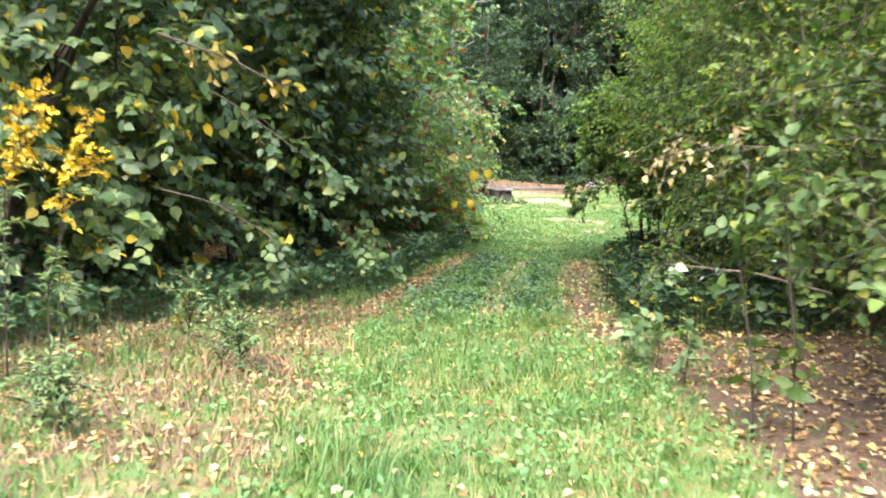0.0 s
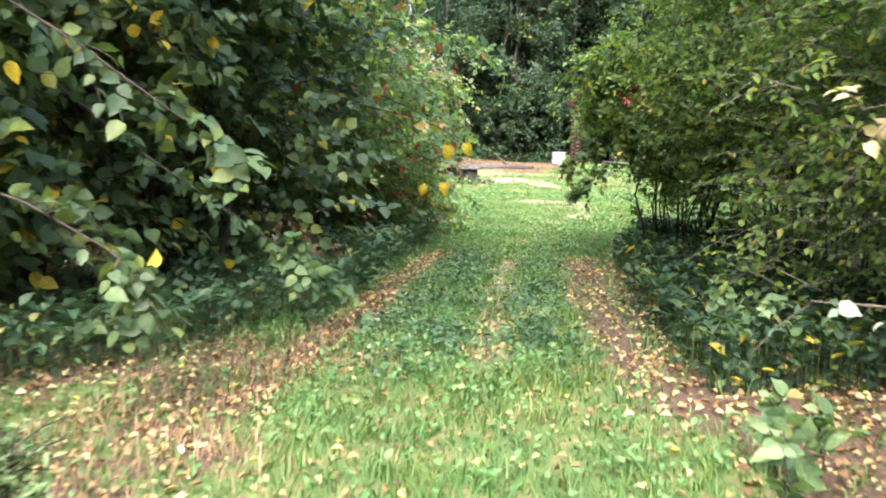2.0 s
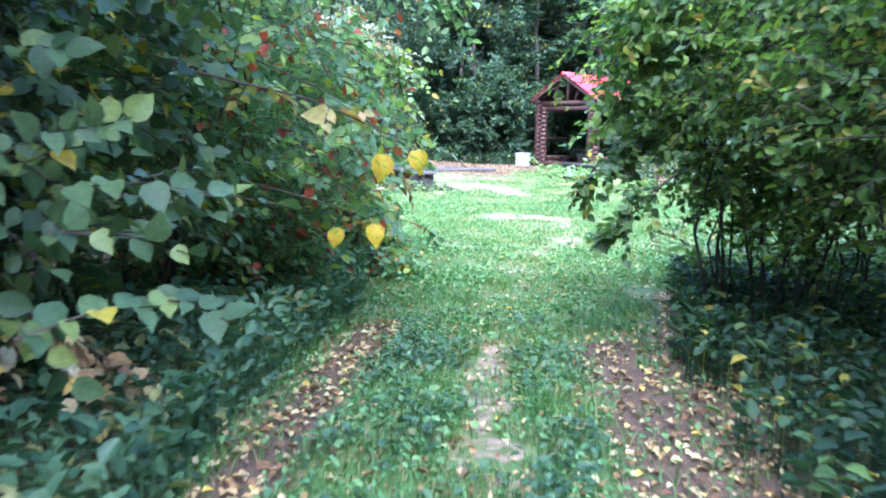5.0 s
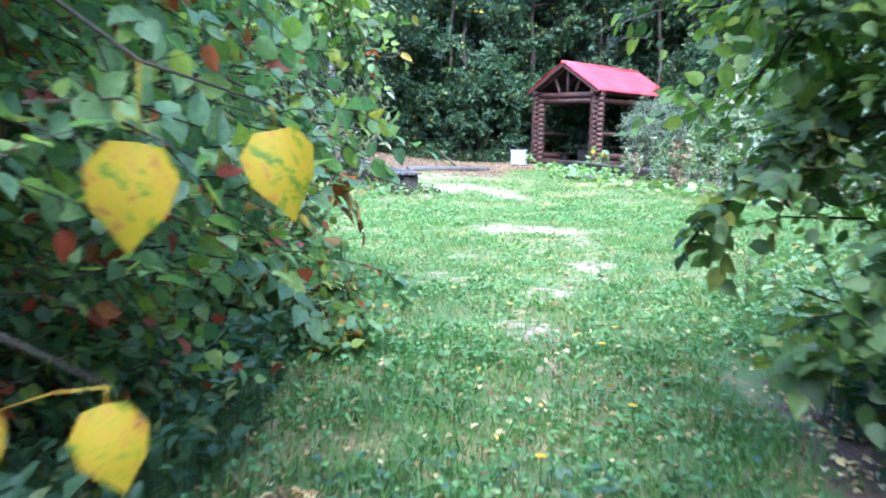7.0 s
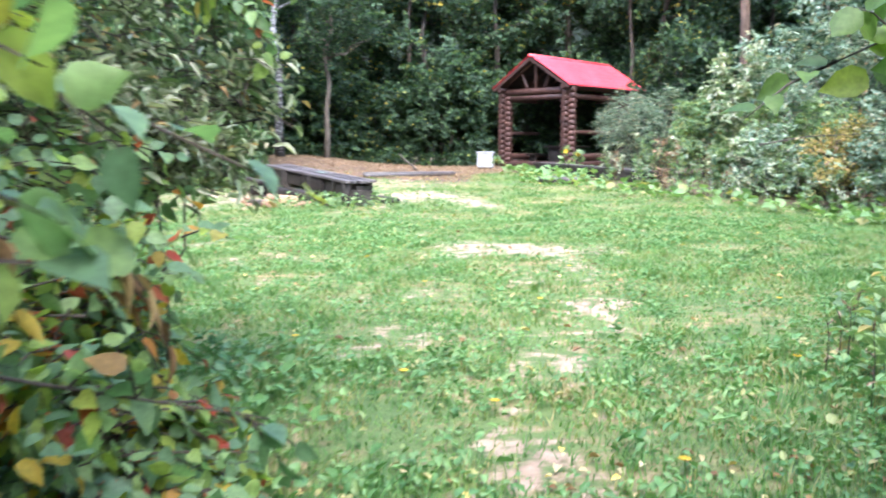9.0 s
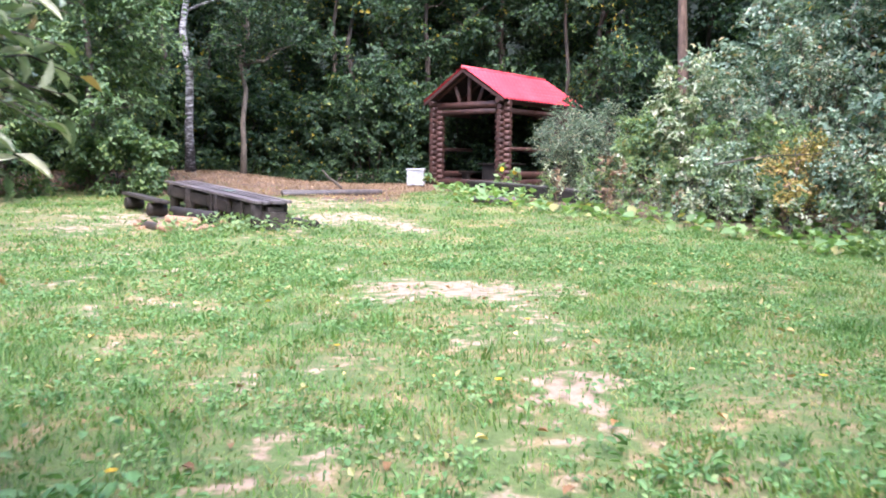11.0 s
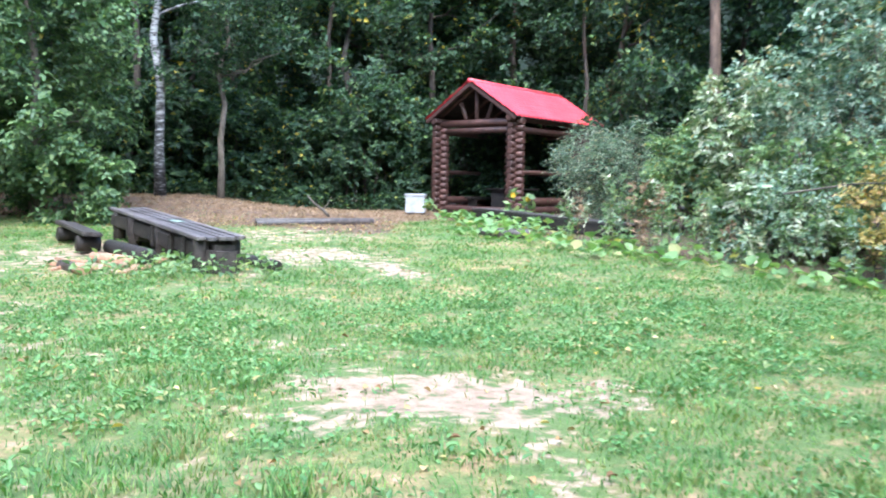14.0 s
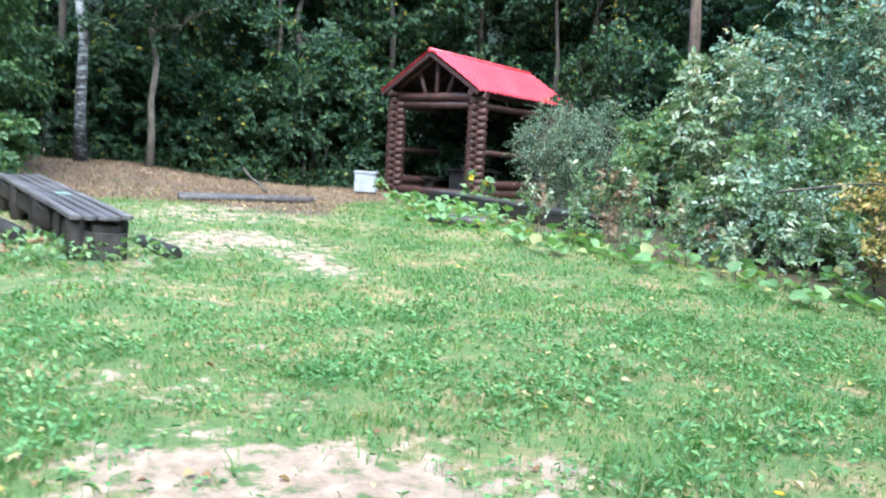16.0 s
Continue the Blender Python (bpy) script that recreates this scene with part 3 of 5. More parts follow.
gx, gy = axis_steps(-7, 14, 0.14, 700), axis_steps(-3, 47, 0.14, 700)
GX, GY = np.meshgrid(gx, gy, indexing="ij")
nx, ny = GX.shape
far_flat = np.where((np.abs(GX) > 60) | (np.abs(GY) > 120), 0.0, 1.0)
gv = np.stack([GX, GY, ground_z(GX, GY) * far_flat], -1).reshape(-1, 3)
ii, jj = np.meshgrid(np.arange(nx - 1), np.arange(ny - 1), indexing="ij")
gq = np.stack([ii * ny + jj, (ii + 1) * ny + jj, (ii + 1) * ny + jj + 1, ii * ny + jj + 1], -1).reshape(-1, 4)
g_me = fast_mesh("ground", gv, gq, smooth=True)
for nm, fn in (("sand", sand_mask), ("litter", litter_mask)):
    at = g_me.attributes.new(nm, "FLOAT", "POINT")
    at.data.foreach_set("value", fn(GX, GY).ravel().astype(np.float32))
ground = link("ground", g_me, ground_mat)
tagged(ground, "mown green grass with bare sandy patches and brown leaf litter", "ground", kind="structure")

# near-black sheet all round, past the trees, standing in for deep woods shade
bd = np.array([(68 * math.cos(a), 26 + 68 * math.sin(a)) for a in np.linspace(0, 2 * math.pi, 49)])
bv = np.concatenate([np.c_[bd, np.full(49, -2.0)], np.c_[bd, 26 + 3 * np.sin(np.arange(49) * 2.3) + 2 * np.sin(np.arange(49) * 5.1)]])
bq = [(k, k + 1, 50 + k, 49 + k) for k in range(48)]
tagged(link("backdrop", fast_mesh("backdrop", bv, bq), backdrop_mat), "near-black sheet standing in for the shaded far woods", "woods", kind="structure")

# ---------------------------------------------------------------- pavilion
PAV_X, PAV_Y, PAV_Z = 8.40, 44.3, 0.64
pav = empty("log_pavilion", pose(PAV_X, PAV_Y, PAV_Z, 0, 0, -50))
# local x runs along the gable, local y along the ridge, away from the clearing
HALF_W, LEN, LOG_R, COURSES = 1.52, 3.95, 0.10, 14
TOP = COURSES * 2 * LOG_R
log_a = log_mesh("log", 0.62, LOG_R)
log_a.materials.append(wood_pavilion)
for px, py in ((-HALF_W, 0), (HALF_W, 0), (-HALF_W, LEN), (HALF_W, LEN)):
    for c in range(COURSES):
        o = link("log", log_a, None, pav)
        o.matrix_basis = pose(px, py, LOG_R + c * 2 * LOG_R, 0, 0, 0)
        o = link("log", log_a, None, pav)
        o.matrix_basis = pose(px, py, 2 * LOG_R + c * 2 * LOG_R, 0, 0, 90)


def pav_log(name, a, b, r=0.09, label=""):
    a, b = Vector(a), Vector(b)
    me = log_mesh(name, (b - a).length, r)
    o = link(name, me, wood_pavilion, pav, label)
    d = (b - a).normalized()
    o.matrix_basis = Matrix.Translation((a + b) / 2) @ d.to_track_quat("X", "Z").to_matrix().to_4x4()
    return o


for py in (0, LEN):
    pav_log("tie_beam", (-HALF_W - 0.3, py, TOP + 0.12), (HALF_W + 0.3, py, TOP + 0.12), 0.12)
    pav_log("lintel", (-HALF_W + 0.25, py, TOP - 0.12), (HALF_W - 0.25, py, TOP - 0.12), 0.10)
for sx in (-1, 1):
    pav_log("wall_plate", (sx * HALF_W, -0.4, TOP + 0.22), (sx * HALF_W, LEN + 0.5, TOP + 0.22), 0.11)
    pav_log("side_beam", (sx * HALF_W, 0.25, TOP - 0.12), (sx * HALF_W, LEN - 0.25, TOP - 0.12), 0.10)
    pav_log("rail", (sx * HALF_W, 0.25, 1.35), (sx * HALF_W, LEN - 0.25, 1.35), 0.07)
    pav_log("sill", (sx * HALF_W, 0.2, 0.14), (sx * HALF_W, LEN - 0.2, 0.14), 0.13)
    pav_log("low_rail", (sx * HALF_W, 0.2, 0.42), (sx * HALF_W, LEN - 0.2, 0.42), 0.12)
pav_log("rail", (-HALF_W + 0.25, LEN, 1.35), (HALF_W - 0.25, LEN, 1.35), 0.07)
pav_log("low_rail", (-HALF_W + 0.25, LEN, 0.42), (HALF_W - 0.25, LEN, 0.42), 0.12)
pav_log("sill", (-HALF_W + 0.2, 0, 0.12), (HALF_W - 0.2, 0, 0.12), 0.12)
RIDGE = TOP + 1.42
ROOF_HALF, ROOF_Y0, ROOF_Y1 = 1.8, -0.45, LEN + 1.08
EAVE = TOP + 0.28
for py in (0, LEN):
    pav_log("king_post", (0, py, TOP + 0.22), (0, py, RIDGE - 0.16), 0.075)
    for sx in (-1, 1):
        pav_log("strut", (sx * 0.42, py, TOP + 0.24), (sx * 0.66, py, RIDGE - 0.62), 0.07)
for py in (-0.36, 0, 1.3, 2.6, LEN, LEN + 0.42):
    for sx in (-1, 1):
        pav_log("rafter", (sx * (ROOF_HALF - 0.05), py, EAVE - 0.06), (sx * 0.02, py, RIDGE - 0.12), 0.06)


def roof_slope(sx):
    """Pressed metal tiles: waves across the slope, a step at each row, folded to a thin sheet."""
    nw, rows = 22 * 6, 7
    ys = np.linspace(ROOF_Y0, ROOF_Y1, nw + 1)
    wave = 0.022 * np.cos(np.linspace(0, 22 * 2 * np.pi, nw + 1))
    prof = []
    for r in range(rows):
        prof += [(r / rows, 0.0), ((r + 0.96) / rows, 0.03)]
    prof.append((1.0, 0.0))
    verts = []
    for f, lift in prof:
        px, pz = sx * (0.02 + f * (ROOF_HALF - 0.02)), RIDGE + (EAVE - RIDGE) * f + lift
        verts.append(np.stack([np.full(nw + 1, px), ys, pz + wave], -1))
    top = np.array(verts)
    low = top - [0, 0, 0.02]
    k = len(prof)
    allv = np.concatenate([top.reshape(-1, 3), low.reshape(-1, 3)])
    a, b = np.meshgrid(np.arange(k - 1), np.arange(nw), indexing="ij")
    q = np.stack([a * (nw + 1) + b, (a + 1) * (nw + 1) + b, (a + 1) * (nw + 1) + b + 1, a * (nw + 1) + b + 1], -1).reshape(-1, 4)
    if sx < 0:
        q = q[:, ::-1]
    return link("roof_slope", fast_mesh("roof_slope", allv, np.concatenate([q, q[:, ::-1] + k * (nw + 1)])), roof_mat, pav, "red pressed-metal tile roofing")


roof_slope(1)
roof_slope(-1)
tube("ridge_cap", [(0, ROOF_Y0, RIDGE), (0, (ROOF_Y0 + ROOF_Y1) / 2, RIDGE), (0, ROOF_Y1, RIDGE)], [0.075] * 3, roof_mat, pav, 10)
for sx in (-1, 1):
    for py in (ROOF_Y0 + 0.03, ROOF_Y1 - 0.03):
        ln = math.hypot(ROOF_HALF, RIDGE - EAVE)
        bm2 = box_bm(ln, 0.025, 0.11, 0.005)
        o = part("barge_board", bm2, wood_pavilion, pav)
        o.matrix_basis = pose(sx * ROOF_HALF / 2, py, (RIDGE + EAVE) / 2 - 0.10, 0, sx * math.degrees(math.atan2(RIDGE - EAVE, ROOF_HALF)), 0)
    # boards under the roof: their shade is put into the near-black wood
    for j in range(6):
        ln = math.hypot(ROOF_HALF, RIDGE - EAVE) / 6
        f = (j + 0.5) / 6
        o = part("roof_board", box_bm(ln - 0.012, ROOF_Y1 - ROOF_Y0 - 0.12, 0.02, 0.003), wood_dark, pav)
        o.matrix_basis = pose(sx * ROOF_HALF * f, (ROOF_Y0 + ROOF_Y1) / 2, RIDGE + (EAVE - RIDGE) * f - 0.065, 0, sx * math.degrees(math.atan2(RIDGE - EAVE, ROOF_HALF)), 0)
# the deck is near-black too, with the shade in its colour
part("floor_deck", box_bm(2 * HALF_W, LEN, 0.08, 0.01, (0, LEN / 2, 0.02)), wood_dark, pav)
tagged(pav, "open log pavilion with brown stacked-log corner posts and red metal roof", "pavilion")

# table and benches inside, near-black to carry the pavilion's shade in their colour
pm = pose(PAV_X, PAV_Y, PAV_Z, 0, 0, -50)
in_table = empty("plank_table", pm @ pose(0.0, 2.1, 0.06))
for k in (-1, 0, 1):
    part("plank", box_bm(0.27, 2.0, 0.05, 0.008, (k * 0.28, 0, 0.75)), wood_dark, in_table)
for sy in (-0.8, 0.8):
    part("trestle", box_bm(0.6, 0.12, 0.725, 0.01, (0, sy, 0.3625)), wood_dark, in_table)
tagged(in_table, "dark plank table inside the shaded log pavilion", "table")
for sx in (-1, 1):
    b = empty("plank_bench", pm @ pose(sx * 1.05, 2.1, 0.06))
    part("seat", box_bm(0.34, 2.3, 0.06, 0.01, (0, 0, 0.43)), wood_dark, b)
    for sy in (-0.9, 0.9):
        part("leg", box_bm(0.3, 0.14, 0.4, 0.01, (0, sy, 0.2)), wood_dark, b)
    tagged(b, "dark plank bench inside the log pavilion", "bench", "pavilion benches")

# ---------------------------------------------------------------- white box beside the pavilion
bx, by = 6.35, 43.6
wbox = empty("litter_box", pose(bx, by, gz(bx, by), 0, 0, -14))
part("body", box_bm(0.60, 0.55, 0.52, 0.012, (0, 0, 0.30)), box_mat, wbox)
part("rim", box_bm(0.66, 0.60, 0.07, 0.012, (0, 0, 0.595)), box_mat, wbox)
for sx in (-0.2, 0.2):
    part("foot", box_bm(0.10, 0.5, 0.10, 0.008, (sx, 0, 0.0)), wood_grey, wbox)
tagged(wbox, "scuffed white litter box standing beside the pavilion", "litter box")

# ---------------------------------------------------------------- long table
tx0, ty0, tx1, ty1 = 1.68, 31.05, -0.66, 36.1
t_len = math.hypot(tx1 - tx0, ty1 - ty0)
t_yaw = math.degrees(math.atan2(-(tx1 - tx0), ty1 - ty0))
z0, z1 = 0.70, 0.97
t_tilt = math.degrees(math.atan2(z1 - z0, t_len))
table = empty("rustic_table", pose((tx0 + tx1) / 2, (ty0 + ty1) / 2, (z0 + z1) / 2, t_tilt, 0, t_yaw))
rng = np.random.default_rng(5)
for k in range(5):
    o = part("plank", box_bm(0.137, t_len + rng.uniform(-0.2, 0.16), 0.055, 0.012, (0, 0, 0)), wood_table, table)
    o.matrix_basis = pose(-0.28 + 0.14 * k, rng.uniform(-0.1, 0.1), -0.03 + rng.uniform(-0.012, 0.012), 0, rng.uniform(-3, 3), rng.uniform(-0.25, 0.25))
# near-black sides and supports put the table's dark underside into the wood colour
for sx in (-1, 1):
    for j in range(4):
        seg = (t_len - 0.2) / 4
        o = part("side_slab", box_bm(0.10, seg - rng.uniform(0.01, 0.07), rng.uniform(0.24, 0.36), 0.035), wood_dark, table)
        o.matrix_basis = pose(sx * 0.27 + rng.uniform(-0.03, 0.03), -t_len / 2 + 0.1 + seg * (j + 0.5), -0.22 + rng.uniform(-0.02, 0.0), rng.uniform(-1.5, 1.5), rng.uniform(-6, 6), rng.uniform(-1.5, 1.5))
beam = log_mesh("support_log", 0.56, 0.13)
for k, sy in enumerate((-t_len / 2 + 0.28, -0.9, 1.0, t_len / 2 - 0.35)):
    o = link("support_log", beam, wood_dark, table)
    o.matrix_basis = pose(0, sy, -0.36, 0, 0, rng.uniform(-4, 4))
end_block = part("end_block", box_bm(0.5, 0.34, 0.5, 0.09), wood_grey, table, "thick grey log block under the end")
end_block.matrix_basis = pose(0.05, -t_len / 2 + 0.12, -0.38, 0, 3, 4)
for y in (-t_len / 2 + 0.75, -0.35, 1.3):
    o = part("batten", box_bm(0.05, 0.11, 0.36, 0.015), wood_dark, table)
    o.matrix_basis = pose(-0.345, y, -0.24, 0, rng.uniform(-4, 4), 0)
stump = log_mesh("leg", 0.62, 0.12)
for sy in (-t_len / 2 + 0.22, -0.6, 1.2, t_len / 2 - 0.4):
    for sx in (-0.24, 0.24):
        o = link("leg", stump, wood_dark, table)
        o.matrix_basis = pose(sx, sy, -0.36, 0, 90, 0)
# thin pale grey-green slab lying on the planks
part("board", box_bm(0.20, 0.34, 0.012, 0.003, (0.05, -0.4, 0.008)), patch_mat, table, "small pale grey-green patch on the table top")
tagged(table, "long weathered dark plank table on log supports in the grass", "table")


def ground_log(name, x, y, length, r, yaw, label, mat=wood_dark, tilt=0.0, sink=0.02, group=""):
    root = empty(name, pose(x, y, gz(x, y) + r - sink, 0, tilt, yaw))
    me = log_mesh("trunk", length, r)
    link("trunk", me, mat, root)
    cap = log_mesh("cut_end", 0.012, r * 0.82)
    o = link("cut_end", cap, wood_cut if mat is not wood_dark else wood_grey, root)
    o.matrix_basis = pose(length / 2 + 0.004, 0, 0)
    return tagged(root, label, "log", group)


# seats and loose timber round the table
ground_log("seat_log", 0.0, 32.9, 2.4, 0.13, 116, "dark log lying beside the plank table as a seat")
ground_log("seat_log", 2.15, 32.3, 1.5, 0.11, 114, "dark log lying in grass beside the plank table", sink=0.06)
stub = ground_log("log_stub", -0.55, 31.7, 0.95, 0.085, -55, "short log with orange stripped end lying in grass", wood_grey)
o = link("stripped_end", log_mesh("stripped_end", 0.34, 0.092), wood_cut, stub)
o.matrix_basis = pose(0.325, 0, 0)
ground_log("split_log", -0.12, 32.35, 0.75, 0.085, -20, "splintered orange piece of split log in the grass", wood_cut, 4)
ground_log("felled_log", 3.2, 39.1, 3.0, 0.10, 12, "long grey log lying at the edge of the clearing", wood_grey, 0)
ground_log("felled_log", 2.75, 38.85, 2.1, 0.07, 22, "grey debarked log lying at the edge of the clearing", wood_grey, 0)
ground_log("short_log", 7.35, 36.4, 1.25, 0.12, -38, "short brown log lying among leafy weeds", wood_grey)
bench_l = empty("log_bench", pose(-1.2, 34.5, gz(-1.2, 34.5), 2, 3, 25))
for k, (w, ln, off) in enumerate(((0.19, 2.7, 0.0), (0.17, 2.5, 0.08))):
    part("plank", box_bm(w, ln, 0.075, 0.02, (-0.1 + 0.19 * k, off, 0.345 - 0.02 * k)), wood_grey, bench_l)
bench_log = log_mesh("support_log", 0.4, 0.14)
for sy in (-0.85, 0.95):
    o = link("support_log", bench_log, wood_dark, bench_l)
    o.matrix_basis = pose(0, sy, 0.145, 0, 0, 4 * sy)
tagged(bench_l, "low weathered plank bench on logs beside the table", "bench")
chip_rng = np.random.default_rng(77)
for k in range(26):
    x, y = 0.0 + chip_rng.normal(0, 0.42), 32.4 + chip_rng.normal(0, 0.4)
    chip = part("wood_chip", box_bm(chip_rng.uniform(0.15, 0.45), chip_rng.uniform(0.05, 0.12), 0.05, 0.012), wood_cut, None)
    chip.matrix_world = pose(x, y, gz(x, y) + 0.03, chip_rng.uniform(-15, 15), chip_rng.uniform(-12, 12), chip_rng.uniform(0, 180))
    tagged(chip, "splintered orange piece of wood lying in the grass", "wood chip", "wood chips by the table")
sticks = empty("fallen_branch", pose(3.35, 41.3, gz(3.35, 41.3)))
tube("branch", [(0.25, 0, 0.03), (0.1, 0, 0.2), (-0.15, 0.05, 0.38), (-0.35, 0.1, 0.62)], [0.05, 0.045, 0.035, 0.02], bark_grey, sticks, 6)
tube("side_branch", [(0.05, 0, 0.22), (0.2, 0.1, 0.36), (0.28, 0.12, 0.5)], [0.025, 0.02, 0.01], bark_grey, sticks, 5)
tagged(sticks, "bare broken branch standing out of the brown litter", "branch")

# low table in front of the pavilion, half hidden by weeds
bx0, by0, bx1, by1 = 7.9, 41.4, 10.05, 35.8
b_len = math.hypot(bx1 - bx0, by1 - by0)
b_yaw = math.degrees(math.atan2(-(bx1 - bx0), by1 - by0))
low_t = empty("low_plank_table", pose((bx0 + bx1) / 2, (by0 + by1) / 2, 0.82, math.degrees(math.atan2(-0.18, b_len)), 0, b_yaw))
for k in range(3):
    part("plank", box_bm(0.19, b_len, 0.06, 0.012, (-0.2 + 0.2 * k, 0, -0.03)), wood_grey, low_t)
for sx in (-1, 1):
    part("side_beam", box_bm(0.10, b_len - 0.1, 0.28, 0.02, (sx * 0.25, 0, -0.2)), wood_dark, low_t)
for sy in (-b_len / 2 + 0.5, 0, b_len / 2 - 0.5):
    o = link("support_log", log_mesh("support_log", 0.6, 0.15), wood_dark, low_t)
    o.matrix_basis = pose(0, sy, -0.36)
tagged(low_t, "low weathered plank table half hidden by leafy weeds", "table")

# ---------------------------------------------------------------- woods behind the clearing
tree("birch_tree", -1.3, 43.9, 15, 2.6, 6.5, 0.155, 700, 0.12, leaf_shade, birch_bark, 11, "tall birch with white black-flecked bark at the wood's edge", lean=(0.004, 0.0))
tree("young_tree", 0.4, 44.2, 9, 2.2, 3.6, 0.11, 900, 0.15, leaf_shade, bark_grey, 12, "slim grey-barked young tree at the wood's edge", lean=(0.03, 0))
tree("pine_tree", 17.3, 45.8, 18, 3.0, 9.0, 0.27, 900, 0.16, leaf_shade, bark_pine, 13, "tall pine with reddish-brown bare trunk", lean=(0.01, 0))
tree("edge_maple", -3.5, 39.8, 8.2, 2.3, 0.4, 0.14, 3000, 0.15, leaf_hedge_calm, bark_grey, 14, "leafy green maple with branches down to the ground", shell=0.5)
tree("edge_maple", -9.6, 34.0, 9, 3.4, 0.5, 0.15, 2200, 0.16, leaf_shade, bark_grey, 15, "leafy green maple beside the clearing", shell=0.5)

# crowns kept above the view, added to hold sky light off the path
tree("canopy_tree", -2.9, 10.9, 9.0, 3.3, 4.4, 0.13, 1900, 0.11, leaf_shade, bark_dark, 16, "slender tree added over the path to shade it", shell=0.7)
tree("canopy_tree", 5.4, 8.2, 9.6, 3.9, 4.9, 0.15, 1300, 0.12, leaf_shade, bark_dark, 17, "slender tree added over the path to shade it", shell=0.8)
tree("canopy_tree", -3.3, 7.4, 9.8, 3.2, 5.6, 0.14, 1900, 0.12, leaf_shade, bark_dark, 18, "slender leaning tree added to shade the path", shell=0.8, lean=(0.4, 0.0))
WOODS = "trees of the wood behind the clearing"
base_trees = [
    tree("forest_tree", 4.6, 50.0, 13, 3.3, 1.0, 0.16, 2600, 0.20, leaf_shade, bark_dark, 21, "dense green broadleaf tree in the dark wood", group=WOODS),
    tree("forest_tree", -5.0, 50.5, 14, 3.2, 2.2, 0.18, 2400, 0.20, leaf_shade, bark_dark, 22, "dense green broadleaf tree in the dark wood", group=WOODS),
    tree("forest_tree", 11.5, 51.5, 15, 3.5, 1.4, 0.2, 2600, 0.21, leaf_shade, bark_dark, 23, "dense green broadleaf tree in the dark wood", group=WOODS),
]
rng = np.random.default_rng(31)
# trees round the path's start are unseen, added to give forest-like light
spots = [(0.2, 51.5), (7.9, 50.6), (15.5, 49.5), (19.5, 47.5), (-9.5, 48.5), (-13.5, 45), (23, 44), (2.5, 55), (-3, 56), (8, 56.5), (13, 57), (19, 55), (-8.5, 55),
         (-14, 52), (25, 51), (-13, 39), (-11.5, 29), (-10.5, 22.5), (20.5, 40.5), (18.5, 34), (17.5, 28), (16.5, 21.5), (14, 15), (12.5, 8), (-9.0, 13.5), (-9.5, 7), (10.4, 13.4), (-9.5, 18.5),
         (-7, 0), (-2, -6), (4, -7), (9, -2), (26, 36), (24, 28), (-17, 33), (-16, 24), (-6.5, 52), (-11.5, 50), (-16, 46), (5.5, 53), (10.5, 54), (16, 52.5), (-1.5, 53), (22.5, 48)]
for k, (x, y) in enumerate(spots):
    # the unseen ones at y < 9 stay low so more sky light enters
    s = rng.uniform(0.85, 1.2) * (0.5 if y < 9 else 1.0)
    copy_thing(base_trees[k % 3], pose(x, y, gz(x, y), 0, 0, rng.uniform(0, 360)) @ Matrix.Diagonal((s, s, s * rng.uniform(0.9, 1.15), 1)))

EDGE = "shrubs along the wood's edge"
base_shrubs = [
    bush("forest_shrub", 2.9, 47.3, 1.5, 3.6, 1100, 0.16, leaf_shade, 41, label="leafy dark-green shrub at the wood's edge", group=EDGE, shell=0.6),
    bush("forest_shrub", -3.4, 46.6, 1.6, 4.2, 950, 0.15, leaf_shade, 42, label="leafy dark-green shrub at the wood's edge", group=EDGE, shell=0.6),
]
for k, (x, y) in enumerate([(0.4, 47.6), (5.2, 47.4), (7.0, 48.8), (9.2, 49.0), (-6.0, 45.2), (-8.4, 43.6), (12.8, 48.6), (15.0, 46.6), (16.6, 44.6), (18.2, 42.2), (11.0, 49.6), (-10.5, 41), (-9, 38.5), (14.2, 44.2), (1.6, 49.4), (19.2, 38.0), (-1.2, 47.2), (4.2, 47.0), (6.2, 47.6), (8.2, 48.2), (-5.0, 47.6), (-7.6, 46.4), (-9.6, 45.0), (-11.5, 44), (10.4, 47.6), (-2.4, 48.6), (-4.2, 44.4), (-7.2, 42.2)]):
    s = rng.uniform(0.75, 1.2)
    copy_thing(base_shrubs[k % 2], pose(x, y, gz(x, y), 0, 0, rng.uniform(0, 360)) @ Matrix.Diagonal((s, s, s * rng.uniform(0.85, 1.15), 1)))
for k, (x, y) in enumerate([(-2.6, 47.2), (3.8, 49.8), (5.9, 50.6), (13.6, 48.8), (-7.2, 48.0)]):
    t = empty("dead_tree", pose(x, y, gz(x, y)))
    tube("trunk", bent_line(rng, (0, 0, -0.1), (rng.uniform(-0.5, 0.5), 0, 13), 9, 0.01), np.linspace(0.12, 0.05, 9) * rng.uniform(0.7, 1.2), bark_dark, t, 8)
    tagged(t, "straight dark trunk standing in the shaded wood", "tree", "bare trunks in the wood")

# ---------------------------------------------------------------- hedges along the path
bush("hazel_bush", -3.1, 8.9, 2.3, 4.6, 2300, 0.115, leaf_hedge, 51, fine=True, width=0.8, low=0.3, stems=9, label="tall hazel bush with green and some yellow leaves", shell=0.6)
bush("hazel_bush", -1.75, 11.2, 1.9, 4.4, 2300, 0.105, leaf_hedge, 52, fine=True, width=0.8, low=0.4, stems=9, label="tall dense hazel bush with green and some yellow leaves", shell=0.6)
